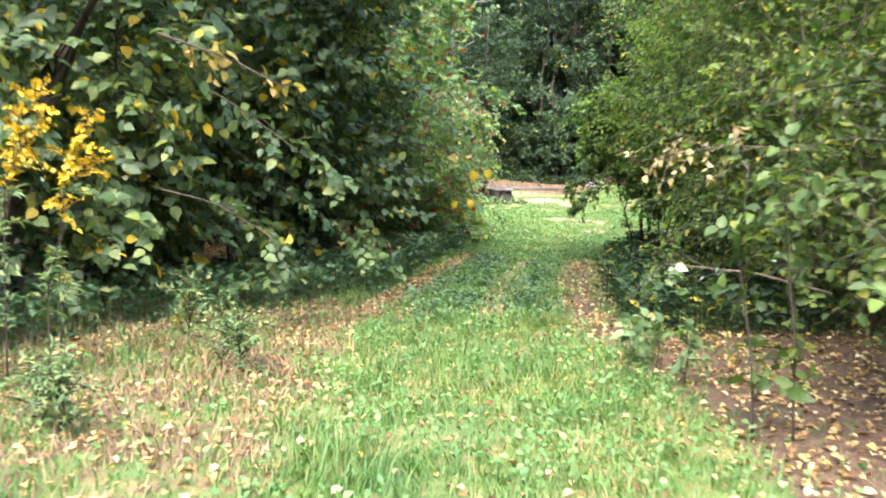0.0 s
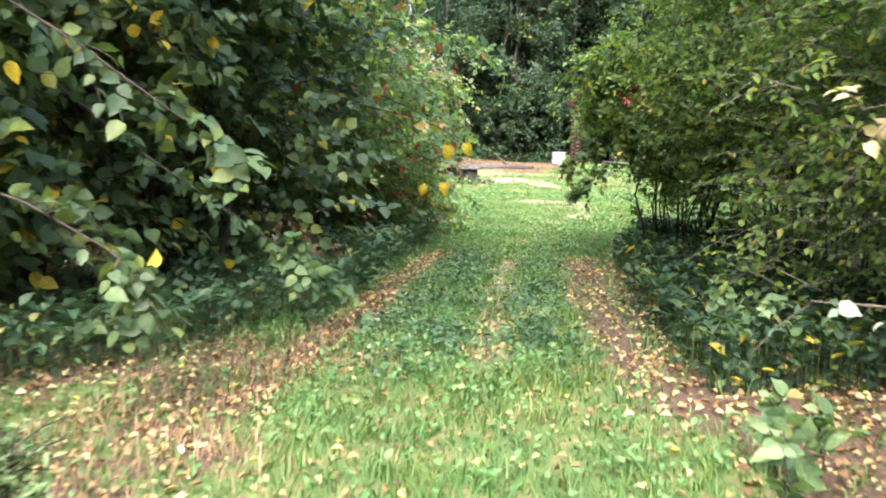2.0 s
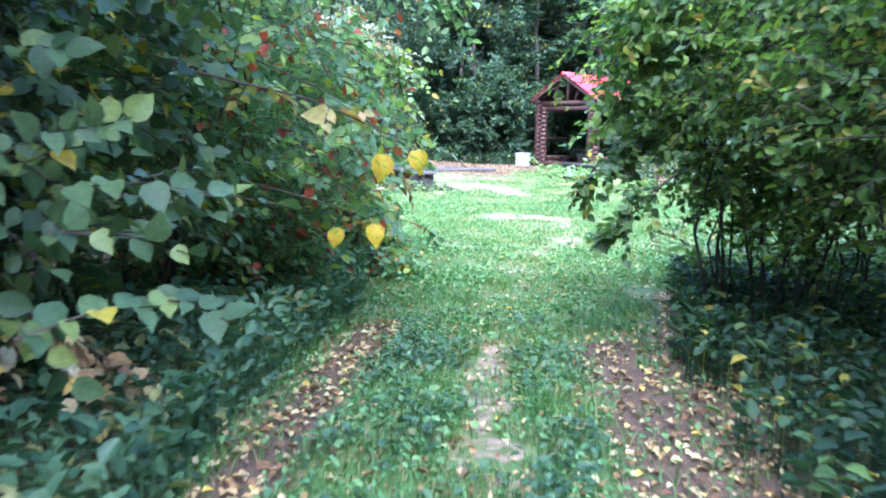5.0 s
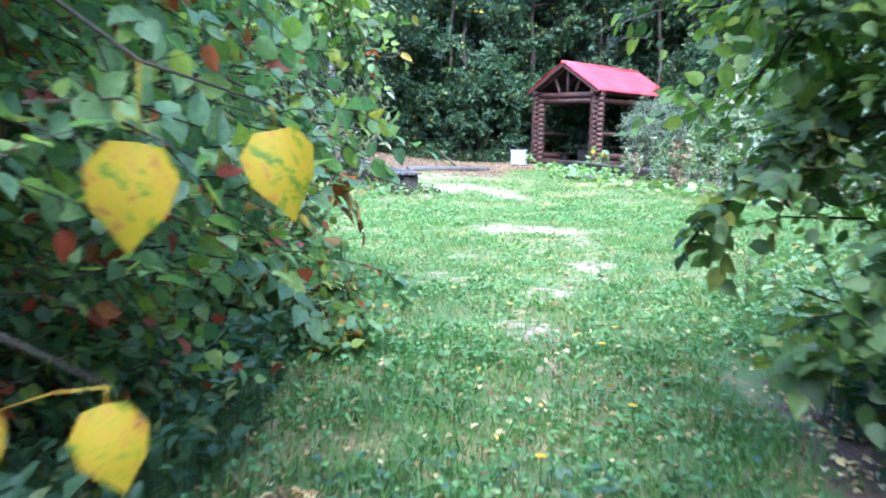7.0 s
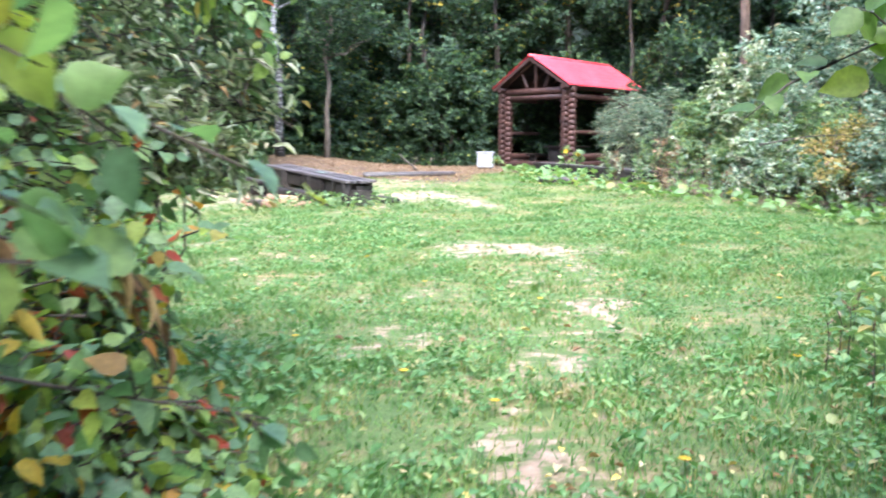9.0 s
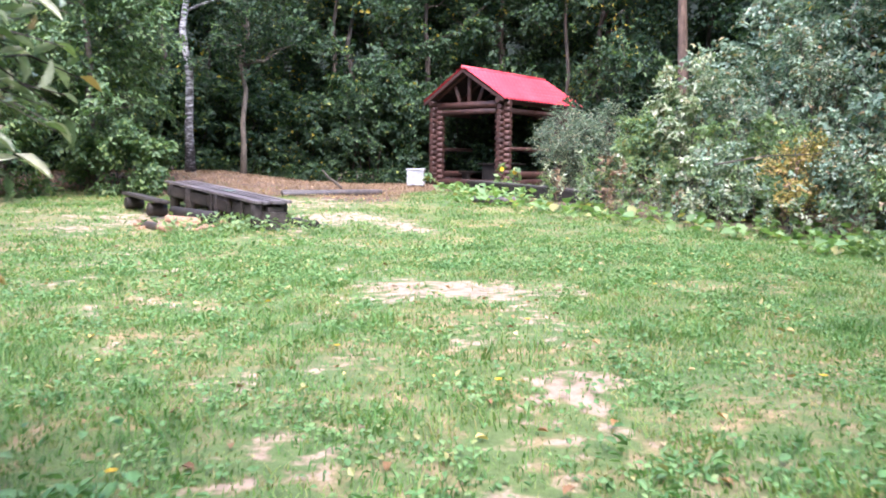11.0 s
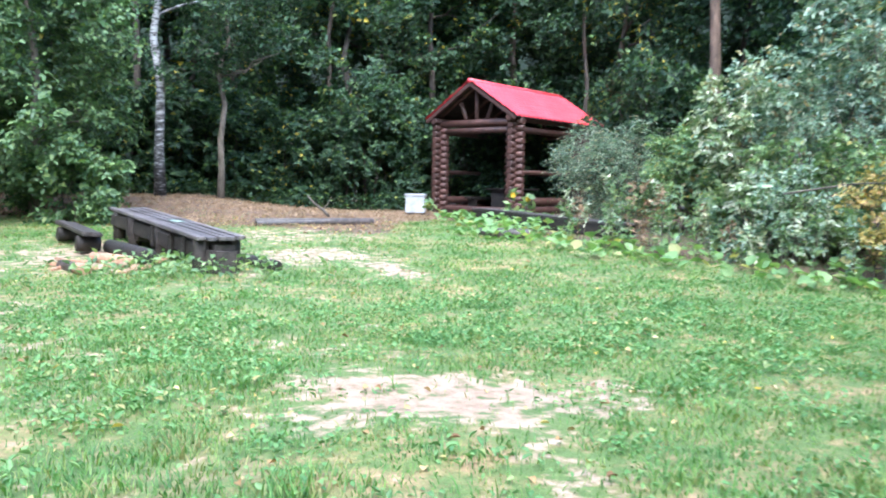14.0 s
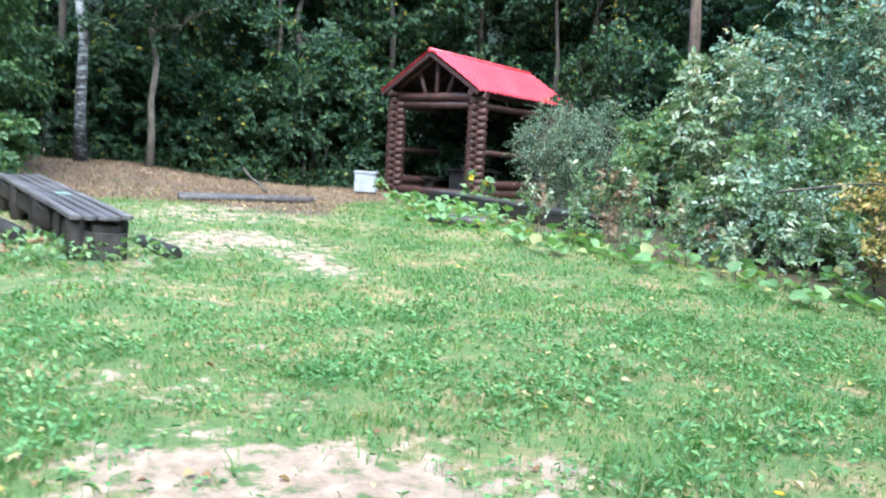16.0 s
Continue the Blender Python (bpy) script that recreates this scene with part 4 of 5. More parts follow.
bush("alder_bush", -0.95, 14.2, 2.0, 4.2, 2500, 0.09, leaf_rust, 53, fine=True, width=0.75, droop=0.35, low=0.1, stems=9, label="dense bush with green, rust-red and yellow leaves", shell=0.65)
bush("alder_bush", -0.9, 17.0, 1.65, 3.0, 1500, 0.085, leaf_rust, 54, fine=True, width=0.75, droop=0.35, low=0.05, stems=8, label="bush with green leaves and hanging rust-red dry ones", shell=0.65)
bush("willow_bush", 0.35, 18.0, 0.9, 3.5, 900, 0.09, leaf_pale, 58, low=1.05, stems=7, width=0.28, droop=0.5, girth=0.45, label="narrow-leaved grey-green willow bush beside the clearing")
bush("alder_bush", 0.5, 16.6, 0.65, 1.05, 420, 0.08, leaf_rust, 59, fine=True, width=0.75, droop=0.35, low=0.02, stems=6, label="low bush with green and rust-red leaves")
bush("hazel_bush", -4.2, 5.0, 1.8, 4.2, 1200, 0.11, leaf_hedge, 55, width=0.8, label="tall hazel bush with green and yellow leaves", shell=0.6)
bush("hazel_bush", -4.2, 14.5, 2.4, 5.2, 1500, 0.11, leaf_hedge, 56, width=0.8, label="tall hazel bush behind the hedge", shell=0.8)
bush("hazel_bush", -4.0, 18.5, 2.3, 4.6, 1300, 0.11, leaf_hedge, 57, width=0.8, label="tall hazel bush behind the hedge", shell=0.8)

bush("hornbeam_bush", 5.1, 8.6, 2.2, 4.4, 3800, 0.068, leaf_lime, 61, low=0.08, stems=11, label="spreading hornbeam bush with yellow-green leaves", shell=0.65, bark=bark_grey)
bush("hornbeam_bush", 4.15, 13.9, 1.55, 4.0, 1900, 0.075, leaf_lime, 66, low=0.95, stems=22, spread=0.5, girth=0.55, label="many-stemmed hornbeam bush at the mouth of the path", shell=0.7)
bush("hornbeam_bush", 4.95, 12.0, 2.1, 4.8, 2500, 0.08, leaf_lime, 62, low=0.9, stems=26, spread=0.5, girth=0.55, label="many-stemmed hornbeam bush with yellow-green leaves", shell=0.65)
bush("hornbeam_bush", 6.6, 15.6, 2.2, 4.2, 1700, 0.085, leaf_lime, 63, low=0.4, stems=10, label="hornbeam bush with yellow-green leaves", shell=0.7)
bush("hornbeam_bush", 4.8, 4.9, 1.75, 3.9, 2000, 0.08, leaf_hornbeam, 64, low=0.2, stems=9, label="hornbeam bush with green and dry brown leaves", shell=0.65)
bush("hornbeam_bush", 8.2, 10.5, 2.6, 5.4, 1500, 0.10, leaf_lime, 65, label="tall hornbeam bush behind the hedge", shell=0.8)


def branch(name, line, radius, leaf, material, seed, label, per=9, twigs=14, spread=0.22, category="branch", bark=None, droop=0.3, width=0.75, parts=("stem", "leaves"), hang=0.3):
    """One leafy branch along a line of points."""
    rng = np.random.default_rng(seed)
    line = np.asarray(line, float)
    root = empty(name, pose(*line[0]))
    loc = line - line[0]
    f = np.linspace(0, 1, 12)
    pts = np.stack([np.interp(f, np.linspace(0, 1, len(loc)), loc[:, c]) for c in range(3)], -1)
    tube(parts[0], pts, np.linspace(radius, radius * 0.25, 12), bark or bark_dark, root, 6)
    g = rng.uniform(0.15, 1.0, twigs)
    pos = np.stack([np.interp(g, f, pts[:, c]) for c in range(3)], -1)
    d = unit(pts[-1] - pts[0])
    out = unit(d * 0.7 + rng.normal(0, 0.55, (twigs, 3)))
    ln = rng.uniform(0.6, 1.3, twigs) * spread
    lv, lq, tv, tq = spray_arrays(rng, pos, out, ln, per, leaf, droop, width=width, fine=True, hang=hang)
    link(parts[1], fast_mesh(parts[1], lv, lq), material, root)
    tagged(link("twig", fast_mesh("twig", tv, tq), bark or bark_dark, root), kind="stuff")
    return tagged(root, label, category)


branch("arching_branch", [(-1.6, 8.9, 1.75), (-1.0, 8.9, 1.28), (-0.4, 9.0, 0.86), (0.08, 9.1, 0.5), (0.46, 9.2, 0.12)], 0.009, 0.088, leaf_hedge_calm, 121, "long arching branch with broad green leaves drooping to the grass", 5, 36, 0.17)
branch("arching_branch", [(-1.4, 7.6, 2.2), (-0.8, 7.5, 1.85), (-0.3, 7.5, 1.5), (0.02, 7.55, 1.3)], 0.009, 0.098, leaf_hedge, 122, "branch with green and yellow leaves reaching over the path", 5, 18, 0.22)
branch("arching_branch", [(-1.3, 6.9, 2.4), (-0.7, 6.9, 2.2), (-0.2, 6.9, 1.95)], 0.012, 0.11, leaf_gold, 123, "branch tip with yellowing leaves over the path", 4, 6, 0.18)
branch("arching_branch", [(-1.5, 7.4, 1.2), (-1.0, 7.3, 1.1), (-0.55, 7.3, 0.85), (-0.4, 7.35, 0.62)], 0.008, 0.095, leaf_hedge, 124, "low branch with green and yellow leaves", 5, 16, 0.2)


def hanging_leaves(line, spots, size, label):
    """A bare twig with a few large leaves hanging from it by their stalks."""
    line = np.asarray(line, float)
    root = empty("leafy_twig", pose(*line[0]))
    tube("twig", line - line[0], np.linspace(0.006, 0.002, len(line)), bark_dark, root, 6)
    for k, (x, y, z, sx, sy) in enumerate(spots):
        top = np.array([[x, y, z]]) - line[0]
        v, q = fine_leaf_arrays(top, np.array([[sx, sy, -1.0]]), np.array([[0.25 - 0.3 * k, -1.0, 0.3]]), np.array([size * (1 - 0.12 * k)]), 0.8, 0.32)
        link("leaf", fast_mesh("leaf", v, q, smooth=True), leaf_yellow, root)
        near = line[np.argmin(np.linalg.norm(line - [x, y, z], axis=1))] - line[0]
        tube("stalk", [near, (near + top[0]) / 2 + [0, 0, 0.01], top[0]], [0.002, 0.0018, 0.0015], leaf_yellow, root, 5)
    return tagged(root, label, "twig")


hanging_leaves([(0.2, 12.6, 1.95), (0.6, 12.45, 1.78), (0.98, 12.3, 1.53), (1.17, 12.36, 1.47)], [(0.985, 12.27, 1.405, -0.1, -0.1), (1.18, 12.36, 1.43, 0.2, -0.15)], 0.165, "hanging twig with large yellow leaves")
hanging_leaves([(0.2, 12.6, 1.2), (0.6, 12.4, 1.12), (0.93, 12.27, 1.02)], [(0.93, 12.25, 1.0, 0.25, -0.2), (0.74, 12.3, 0.97, -0.3, -0.1)], 0.14, "low twig with large yellow leaves")
branch("arching_branch", [(0.2, 15.2, 1.35), (0.7, 15.5, 1.25), (1.1, 15.6, 1.1)], 0.009, 0.10, leaf_dry, 127, "twig end with hanging dry red-brown leaves", 5, 9, 0.16, droop=1.1, width=0.45, hang=1.5)
branch("arching_branch", [(0.3, 15.6, 0.95), (0.9, 15.8, 0.75), (1.4, 15.95, 0.6)], 0.009, 0.085, leaf_rust, 128, "twig with green and rust-red leaves", 5, 10, 0.2)
branch("arching_branch", [(0.0, 13.2, 2.9), (0.7, 13.2, 2.8), (1.35, 13.1, 2.45)], 0.012, 0.085, leaf_rust, 129, "branch with green and yellow leaves over the path", 7, 26, 0.3)
branch("arching_branch", [(0.0, 14.8, 3.0), (0.8, 15.0, 2.95), (1.6, 15.2, 2.6)], 0.012, 0.085, leaf_weed, 130, "light-green leafy branch over the path", 7, 26, 0.3)
branch("arching_branch", [(0.0, 17.4, 2.75), (0.6, 17.1, 2.55), (1.25, 16.9, 2.2)], 0.010, 0.085, leaf_lime, 136, "light-green leafy branch end over the clearing's edge", 7, 34, 0.32)
branch("arching_branch", [(-0.1, 18.2, 2.4), (0.5, 18.0, 2.35), (1.15, 17.9, 2.1)], 0.010, 0.085, leaf_rust, 137, "branch end with green and rust-red leaves", 7, 30, 0.3)
branch("arching_branch", [(0.2, 11.2, 1.75), (0.7, 11.3, 1.65), (1.05, 11.37, 1.5)], 0.008, 0.09, leaf_gold, 131, "twig tip with yellow leaves", 4, 5, 0.14)
branch("arching_branch", [(3.8, 13.4, 1.6), (3.2, 13.2, 1.45), (2.8, 13.1, 1.15), (2.55, 13.05, 0.85)], 0.012, 0.07, leaf_hornbeam, 132, "dark leafy branch drooping over the path", 8, 30, 0.22)
branch("arching_branch", [(3.9, 13.9, 1.9), (3.2, 13.9, 1.75), (2.8, 13.85, 1.5), (2.45, 13.8, 1.12)], 0.012, 0.075, leaf_hornbeam, 231, "dark leafy branch drooping over the path", 8, 30, 0.25)
branch("arching_branch", [(3.8, 13.2, 2.9), (3.1, 13.4, 2.75), (2.6, 13.5, 2.4)], 0.012, 0.08, leaf_lime, 232, "leafy branch with yellow-green leaves", 8, 34, 0.3)
branch("arching_branch", [(3.9, 14.4, 2.3), (3.3, 14.3, 2.3), (2.75, 14.2, 2.0)], 0.012, 0.08, leaf_lime, 233, "leafy branch with yellow-green leaves", 8, 34, 0.3)
for k, (y, z, tip) in enumerate(((13.7, 1.5, 1.3), (13.95, 1.9, 1.75), (14.1, 2.4, 2.35), (13.6, 2.2, 2.1))):
    branch("arching_branch", [(3.6, y, z), (3.0, y + 0.05, z + 0.05), (2.7 + 0.05 * k, y, tip)], 0.010, 0.07, (leaf_hornbeam, leaf_lime)[k % 2], 240 + k, "leafy hornbeam branch beside the path", 8, 24, 0.24)
for k, (y, z) in enumerate(((13.5, 1.85), (13.7, 2.1), (13.4, 2.35), (13.6, 1.6))):
    branch("arching_branch", [(4.0, y, z + 0.1), (3.5, y, z + 0.1), (2.95, y - 0.05, z - 0.05)], 0.010, 0.075, leaf_lime, 250 + k, "leafy branch with yellow-green leaves", 8, 26, 0.28)
branch("arching_branch", [(4.6, 15.6, 2.0), (3.7, 15.7, 1.95), (2.95, 15.7, 1.62)], 0.010, 0.10, leaf_lime, 234, "branch tip with broad lime-green leaves", 5, 12, 0.26)
branch("arching_branch", [(-0.9, 11.4, 0.75), (-0.5, 11.3, 0.62), (-0.1, 11.2, 0.4)], 0.009, 0.09, leaf_dry, 235, "low broken branch with dry red-brown leaves", 6, 20, 0.25, droop=0.8, hang=0.8)
branch("arching_branch", [(3.8, 13.7, 2.5), (3.2, 13.6, 2.5), (2.65, 13.5, 2.25)], 0.012, 0.09, leaf_lime, 133, "leafy branch with yellow-green leaves", 8, 24, 0.28)
branch("arching_branch", [(3.4, 6.0, 1.6), (2.7, 5.9, 1.62), (2.15, 5.85, 1.5)], 0.006, 0.048, leaf_tan, 134, "thin branch with dry tan leaves", 6, 16, 0.2, bark=bark_grey)
branch("bare_branch", [(10.3, 30.4, 1.45), (10.9, 29.6, 1.62), (11.6, 28.8, 1.66)], 0.022, 0.08, leaf_tan, 236, "bare brown branch lying across the brambles", 3, 3, 0.3, bark=bark_grey)
branch("bare_branch", [(3.9, 7.1, 0.55), (3.3, 7.05, 0.7), (2.6, 7.0, 0.75)], 0.016, 0.08, leaf_grey, 135, "grey dead branch with a few leaves", 3, 5, 0.3, bark=bark_grey)
for k, (x, y, h) in enumerate([(2.72, 5.1, 1.5), (2.95, 5.15, 1.9), (3.3, 6.1, 2.0)]):
    branch("sapling", [(x, y, gz(x, y) - 0.03), (x - 0.03, y, h * 0.3), (x - 0.12, y + 0.03, h * 0.65), (x - 0.1, y + 0.05, h)], 0.009, 0.08, leaf_hornbeam, 140 + k, "thin dark-stemmed sapling beside the path", 6, 16, 0.3, "sapling")
for k, (x, y, h) in enumerate([(2.25, 6.35, 0.36), (2.5, 6.6, 0.34), (2.62, 6.25, 0.42), (2.45, 6.9, 0.3), (3.0, 8.4, 0.5), (2.9, 9.0, 0.45)]):
    branch("leafy_seedling", [(x, y, gz(x, y) - 0.02), (x + 0.02, y, h * 0.6), (x, y + 0.03, h)], 0.006, 0.075 if x > 0 else 0.045, leaf_weed, 150 + k, "low leafy green seedling beside the path", 5, 10, 0.16, "seedling")
for k, (x, y, h) in enumerate([(-0.38, 6.0, 0.42), (-0.55, 6.15, 0.36), (-1.0, 6.7, 0.5), (-0.85, 4.6, 0.34), (-1.05, 4.8, 0.3)]):
    branch("feathery_weed", [(x, y, gz(x, y) - 0.02), (x + 0.02, y, h * 0.6), (x, y + 0.03, h)], 0.005, 0.05, leaf_weed, 180 + k, "feathery light-green weed in the dry grass", 9, 34, 0.24, "weed", width=0.3)
for k, (x, y) in enumerate([(-1.4, 5.5), (-1.62, 5.3), (-1.55, 5.9), (-1.8, 5.7)]):
    h = 1.1 + 0.14 * k
    branch("goldenrod", [(x, y, gz(x, y) - 0.02), (x, y, h * 0.6), (x + 0.12, y, h)], 0.007, 0.07, leaf_weed, 160 + k, "tall goldenrod stem with green leaves", 6, 14, 0.12, "goldenrod", width=0.25)
    branch("goldenrod_plume", [(x + 0.08, y, h - 0.1), (x + 0.12, y, h + 0.15), (x + 0.25, y, h + 0.3)], 0.004, 0.035, flower_mat, 170 + k, "yellow goldenrod flower plume on a tall stem", 12, 16, 0.18, "goldenrod", width=0.8)

# ---------------------------------------------------------------- shrubs and weeds round the clearing
bush("juniper_bush", 11.2, 39.6, 1.55, 3.0, 1500, 0.075, leaf_grey, 71, low=0.05, per=9, label="feathery grey-green bush before the pavilion", width=0.3, droop=0.4)
bush("willow_sapling", 11.5, 33.4, 0.5, 1.75, 70, 0.16, leaf_pale, 81, low=0.9, stems=4, width=0.6, label="small sapling with pale silvery leaves")
bush("willow_sapling", 12.0, 35.0, 0.75, 4.1, 170, 0.17, leaf_pale, 72, low=1.2, stems=5, girth=0.7, label="tall sapling with pale silvery leaves", width=0.5)
bush("willow_bush", 13.8, 36.4, 2.0, 4.0, 800, 0.15, leaf_grey, 73, shell=0.75, label="tall light-green bush at the clearing's edge")
bush("forest_shrub", -2.3, 38.9, 1.0, 2.0, 700, 0.14, leaf_hedge_calm, 43, low=0.0, label="low leafy shrub under the maple")
bush("forest_shrub", -5.6, 37.4, 1.7, 3.2, 900, 0.14, leaf_hedge_calm, 44, low=0.0, label="leafy green shrub beside the clearing")
bush("bramble_bush", 11.5, 32.6, 1.2, 1.7, 460, 0.09, leaf_grey, 84, low=0.2, stems=12, shell=0.75, bark=bark_grey, label="tangled grey-green bramble bush")
bush("bramble_bush", 12.0, 34.4, 0.9, 1.5, 420, 0.1, leaf_weed, 85, low=0.0, label="leafy green bramble bush")
bush("bramble_bush", 13.4, 29.6, 1.3, 2.0, 800, 0.09, leaf_grey, 86, low=0.0, label="tangled grey-green bramble bush")
bush("willow_bush", 13.6, 33.8, 1.6, 4.2, 620, 0.10, leaf_grey, 87, low=0.8, stems=12, shell=0.75, width=0.45, bark=bark_grey, label="tall grey-green bush with slender stems")
bush("bramble_bush", 12.6, 32.6, 1.4, 2.2, 600, 0.12, leaf_weed, 74, low=0.2, stems=12, shell=0.75, bark=bark_grey, label="tangled grey-green bramble bush")
bush("golden_bush", 12.3, 30.2, 0.85, 1.9, 300, 0.085, leaf_gold, 75, low=0.5, stems=6, label="bush with yellow autumn leaves")
bush("willow_bush", 15.6, 31.5, 2.0, 4.2, 700, 0.15, leaf_grey, 76, stems=12, shell=0.8, label="tall grey-green bush at the clearing's edge")
bush("bramble_bush", 14.2, 28.2, 1.5, 2.3, 900, 0.10, leaf_weed, 77, low=0.0, label="leafy green bramble bush")
bush("willow_bush", 12.4, 37.6, 1.2, 2.6, 900, 0.11, leaf_weed, 78, low=0.0, label="leafy light-green bush beside the pavilion")
bush("willow_bush", 15.2, 34.0, 2.1, 6.0, 800, 0.15, leaf_grey, 88, low=0.8, stems=12, shell=0.8, width=0.5, bark=bark_grey, label="tall grey-green bush with slender stems")
bush("willow_bush", 16.8, 37.5, 2.3, 6.6, 1200, 0.17, leaf_grey, 89, low=0.3, label="tall light-green bush at the wood's edge")
bush("willow_bush", 14.4, 24.0, 2.0, 3.4, 1000, 0.11, leaf_grey, 79, label="grey-green bush at the clearing's edge")
bush("willow_bush", 11.0, 19.6, 1.9, 3.2, 900, 0.10, leaf_weed, 80, label="light-green bush at the clearing's edge")


def leaf_carpet(name, xs, ys, height, size, material, seed, label, category, width=0.62, upright=0.4):
    """Low broad leaves standing on the ground at the given places."""
    rng = np.random.default_rng(seed)
    n = len(xs)
    h = height * rng.random(n) ** 0.8
    pos = np.stack([xs, ys, ground_z(xs, ys) + h * 0.9], -1)
    a = rng.uniform(0, 2 * np.pi, n)
    along = np.stack([np.cos(a), np.sin(a), rng.normal(upright, 0.35, n)], -1)
    nor = np.stack([rng.normal(0, 0.35, n), rng.normal(0, 0.35, n), np.ones(n)], -1)
    v, q = leaf_arrays(pos, along, nor, size * rng.uniform(0.6, 1.3, n), width)
    # a stalk under each leaf
    foot = pos.copy()
    foot[:, 2] = ground_z(xs, ys) - 0.02
    t = 0.0016
    sv = np.stack([foot + [t, 0, 0], foot - [t, 0, 0], pos - [t, 0, 0], pos + [t, 0, 0]], 1).reshape(-1, 3)
    sq = np.arange(n)[:, None] * 4 + [[0, 1, 2, 3]] + len(v)
    ob = link(name, fast_mesh(name, np.concatenate([v, sv]), np.concatenate([q, sq])), material)
    return tagged(ob, label, category, kind="stuff")


rng = np.random.default_rng(90)
yy = 26.5 + 15 * rng.random(3600) ** 1.25
xx = line_x(HEDGE_RIGHT, yy) - 0.75 + rng.random(3600) ** 1.1 * 2.8 + 0.75 * ragged(yy * 0.5, yy * 0.8)
keep = rng.random(3600) < smooth01(0.45 + 1.1 * ragged(xx * 0.9 + 5, yy * 0.6)) * np.where(yy > 33.5, 0.6, 0.33)
xx, yy = xx[keep], yy[keep]
leaf_carpet("butterbur", xx, yy, 0.24, 0.22, leaf_butterbur, 91, "broad light-green weeds at the clearing's edge", "weeds", 0.85)
yy = rng.uniform(16.4, 27, 4200)
xx = line_x(HEDGE_RIGHT, yy) - 0.2 + rng.random(4200) ** 1.2 * 3.0
leaf_carpet("nettles", xx, yy, 0.34, 0.11, leaf_weed, 92, "green nettles and weeds edging the clearing", "weeds")
yy = rng.uniform(2.0, 21, 10500)
xx = line_x(HEDGE_LEFT, yy) + 0.15 - rng.random(10500) ** 1.3 * 1.6
# dark ivy leaves here imitate the shade at the left hedge's foot
leaf_carpet("undergrowth", xx, yy, 0.42, 0.095, leaf_ivy_shade, 93, "green undergrowth at the foot of the hedge", "weeds")
yy = rng.uniform(8.0, 16, 12000)
xx = line_x(HEDGE_RIGHT, yy) + 0.02 + 0.15 * ragged(yy, yy * 0.7) + rng.random(12000) ** 1.1 * 2.1
keep = rng.random(12000) < smooth01(0.6 + 0.8 * ragged(xx * 0.7, yy * 0.7))
xx, yy = xx[keep], yy[keep]
# takes the darkened forest green to imitate shade under the right hedge
leaf_carpet("undergrowth", xx, yy, 0.42, 0.09, leaf_shade, 94, "green undergrowth at the foot of the hedge", "weeds")
for k in range(96):
    y = 24.5 + 11.5 * rng.random()
    x = float(line_x(HEDGE_RIGHT, y)) + 0.35 + 1.7 * rng.random()
    h = rng.uniform(0.6, 1.5)
    branch("tall_weed", [(x, y, gz(x, y) - 0.02), (x + rng.normal(0, 0.05), y, gz(x, y) + h * 0.6), (x + rng.normal(0, 0.15), y, gz(x, y) + h)], 0.007, 0.10, (leaf_weed, leaf_grey, straw_mat, leaf_pale)[k % 4], 300 + k, ("tall thin green weed at the clearing's edge", "tall thin grey-green weed at the clearing's edge", "tall dry brown weed at the clearing's edge", "tall silvery pale-leaved weed at the clearing's edge")[k % 4], 5, 12, 0.2, "weed", bark_grey, width=0.45)
n = 900
leaf_carpet("mouth_weeds", rng.normal(0.75, 0.4, n), rng.normal(17.7, 0.85, n), 0.2, 0.07, leaf_clover, 96, "broad-leaved weeds at the foot of the bushes", "weeds", 0.75)
leaf_carpet("mouth_weeds", rng.normal(4.65, 0.35, n), rng.normal(17.2, 0.8, n), 0.2, 0.06, leaf_clover, 97, "broad-leaved weeds at the clearing's edge", "weeds", 0.75)
for k in range(7):
    x, y, h = 4.75 + rng.normal(0, 0.22), 18.2 + rng.normal(0, 0.35), rng.uniform(0.3, 0.55)
    branch("dry_stalk", [(x, y, gz(x, y) - 0.02), (x + 0.01, y, gz(x, y) + h * 0.6), (x + rng.normal(0, 0.04), y, gz(x, y) + h)], 0.004, 0.035, straw_mat, 260 + k, "thin dry brown stalk standing in the grass", 3, 4, 0.07, "stalk", width=0.4)
n = 420
leaf_carpet("weeds_by_table", rng.normal(1.1, 0.95, n), rng.normal(31.0, 0.5, n), 0.3, 0.11, leaf_weed, 95, "weeds growing round the long table", "weeds")


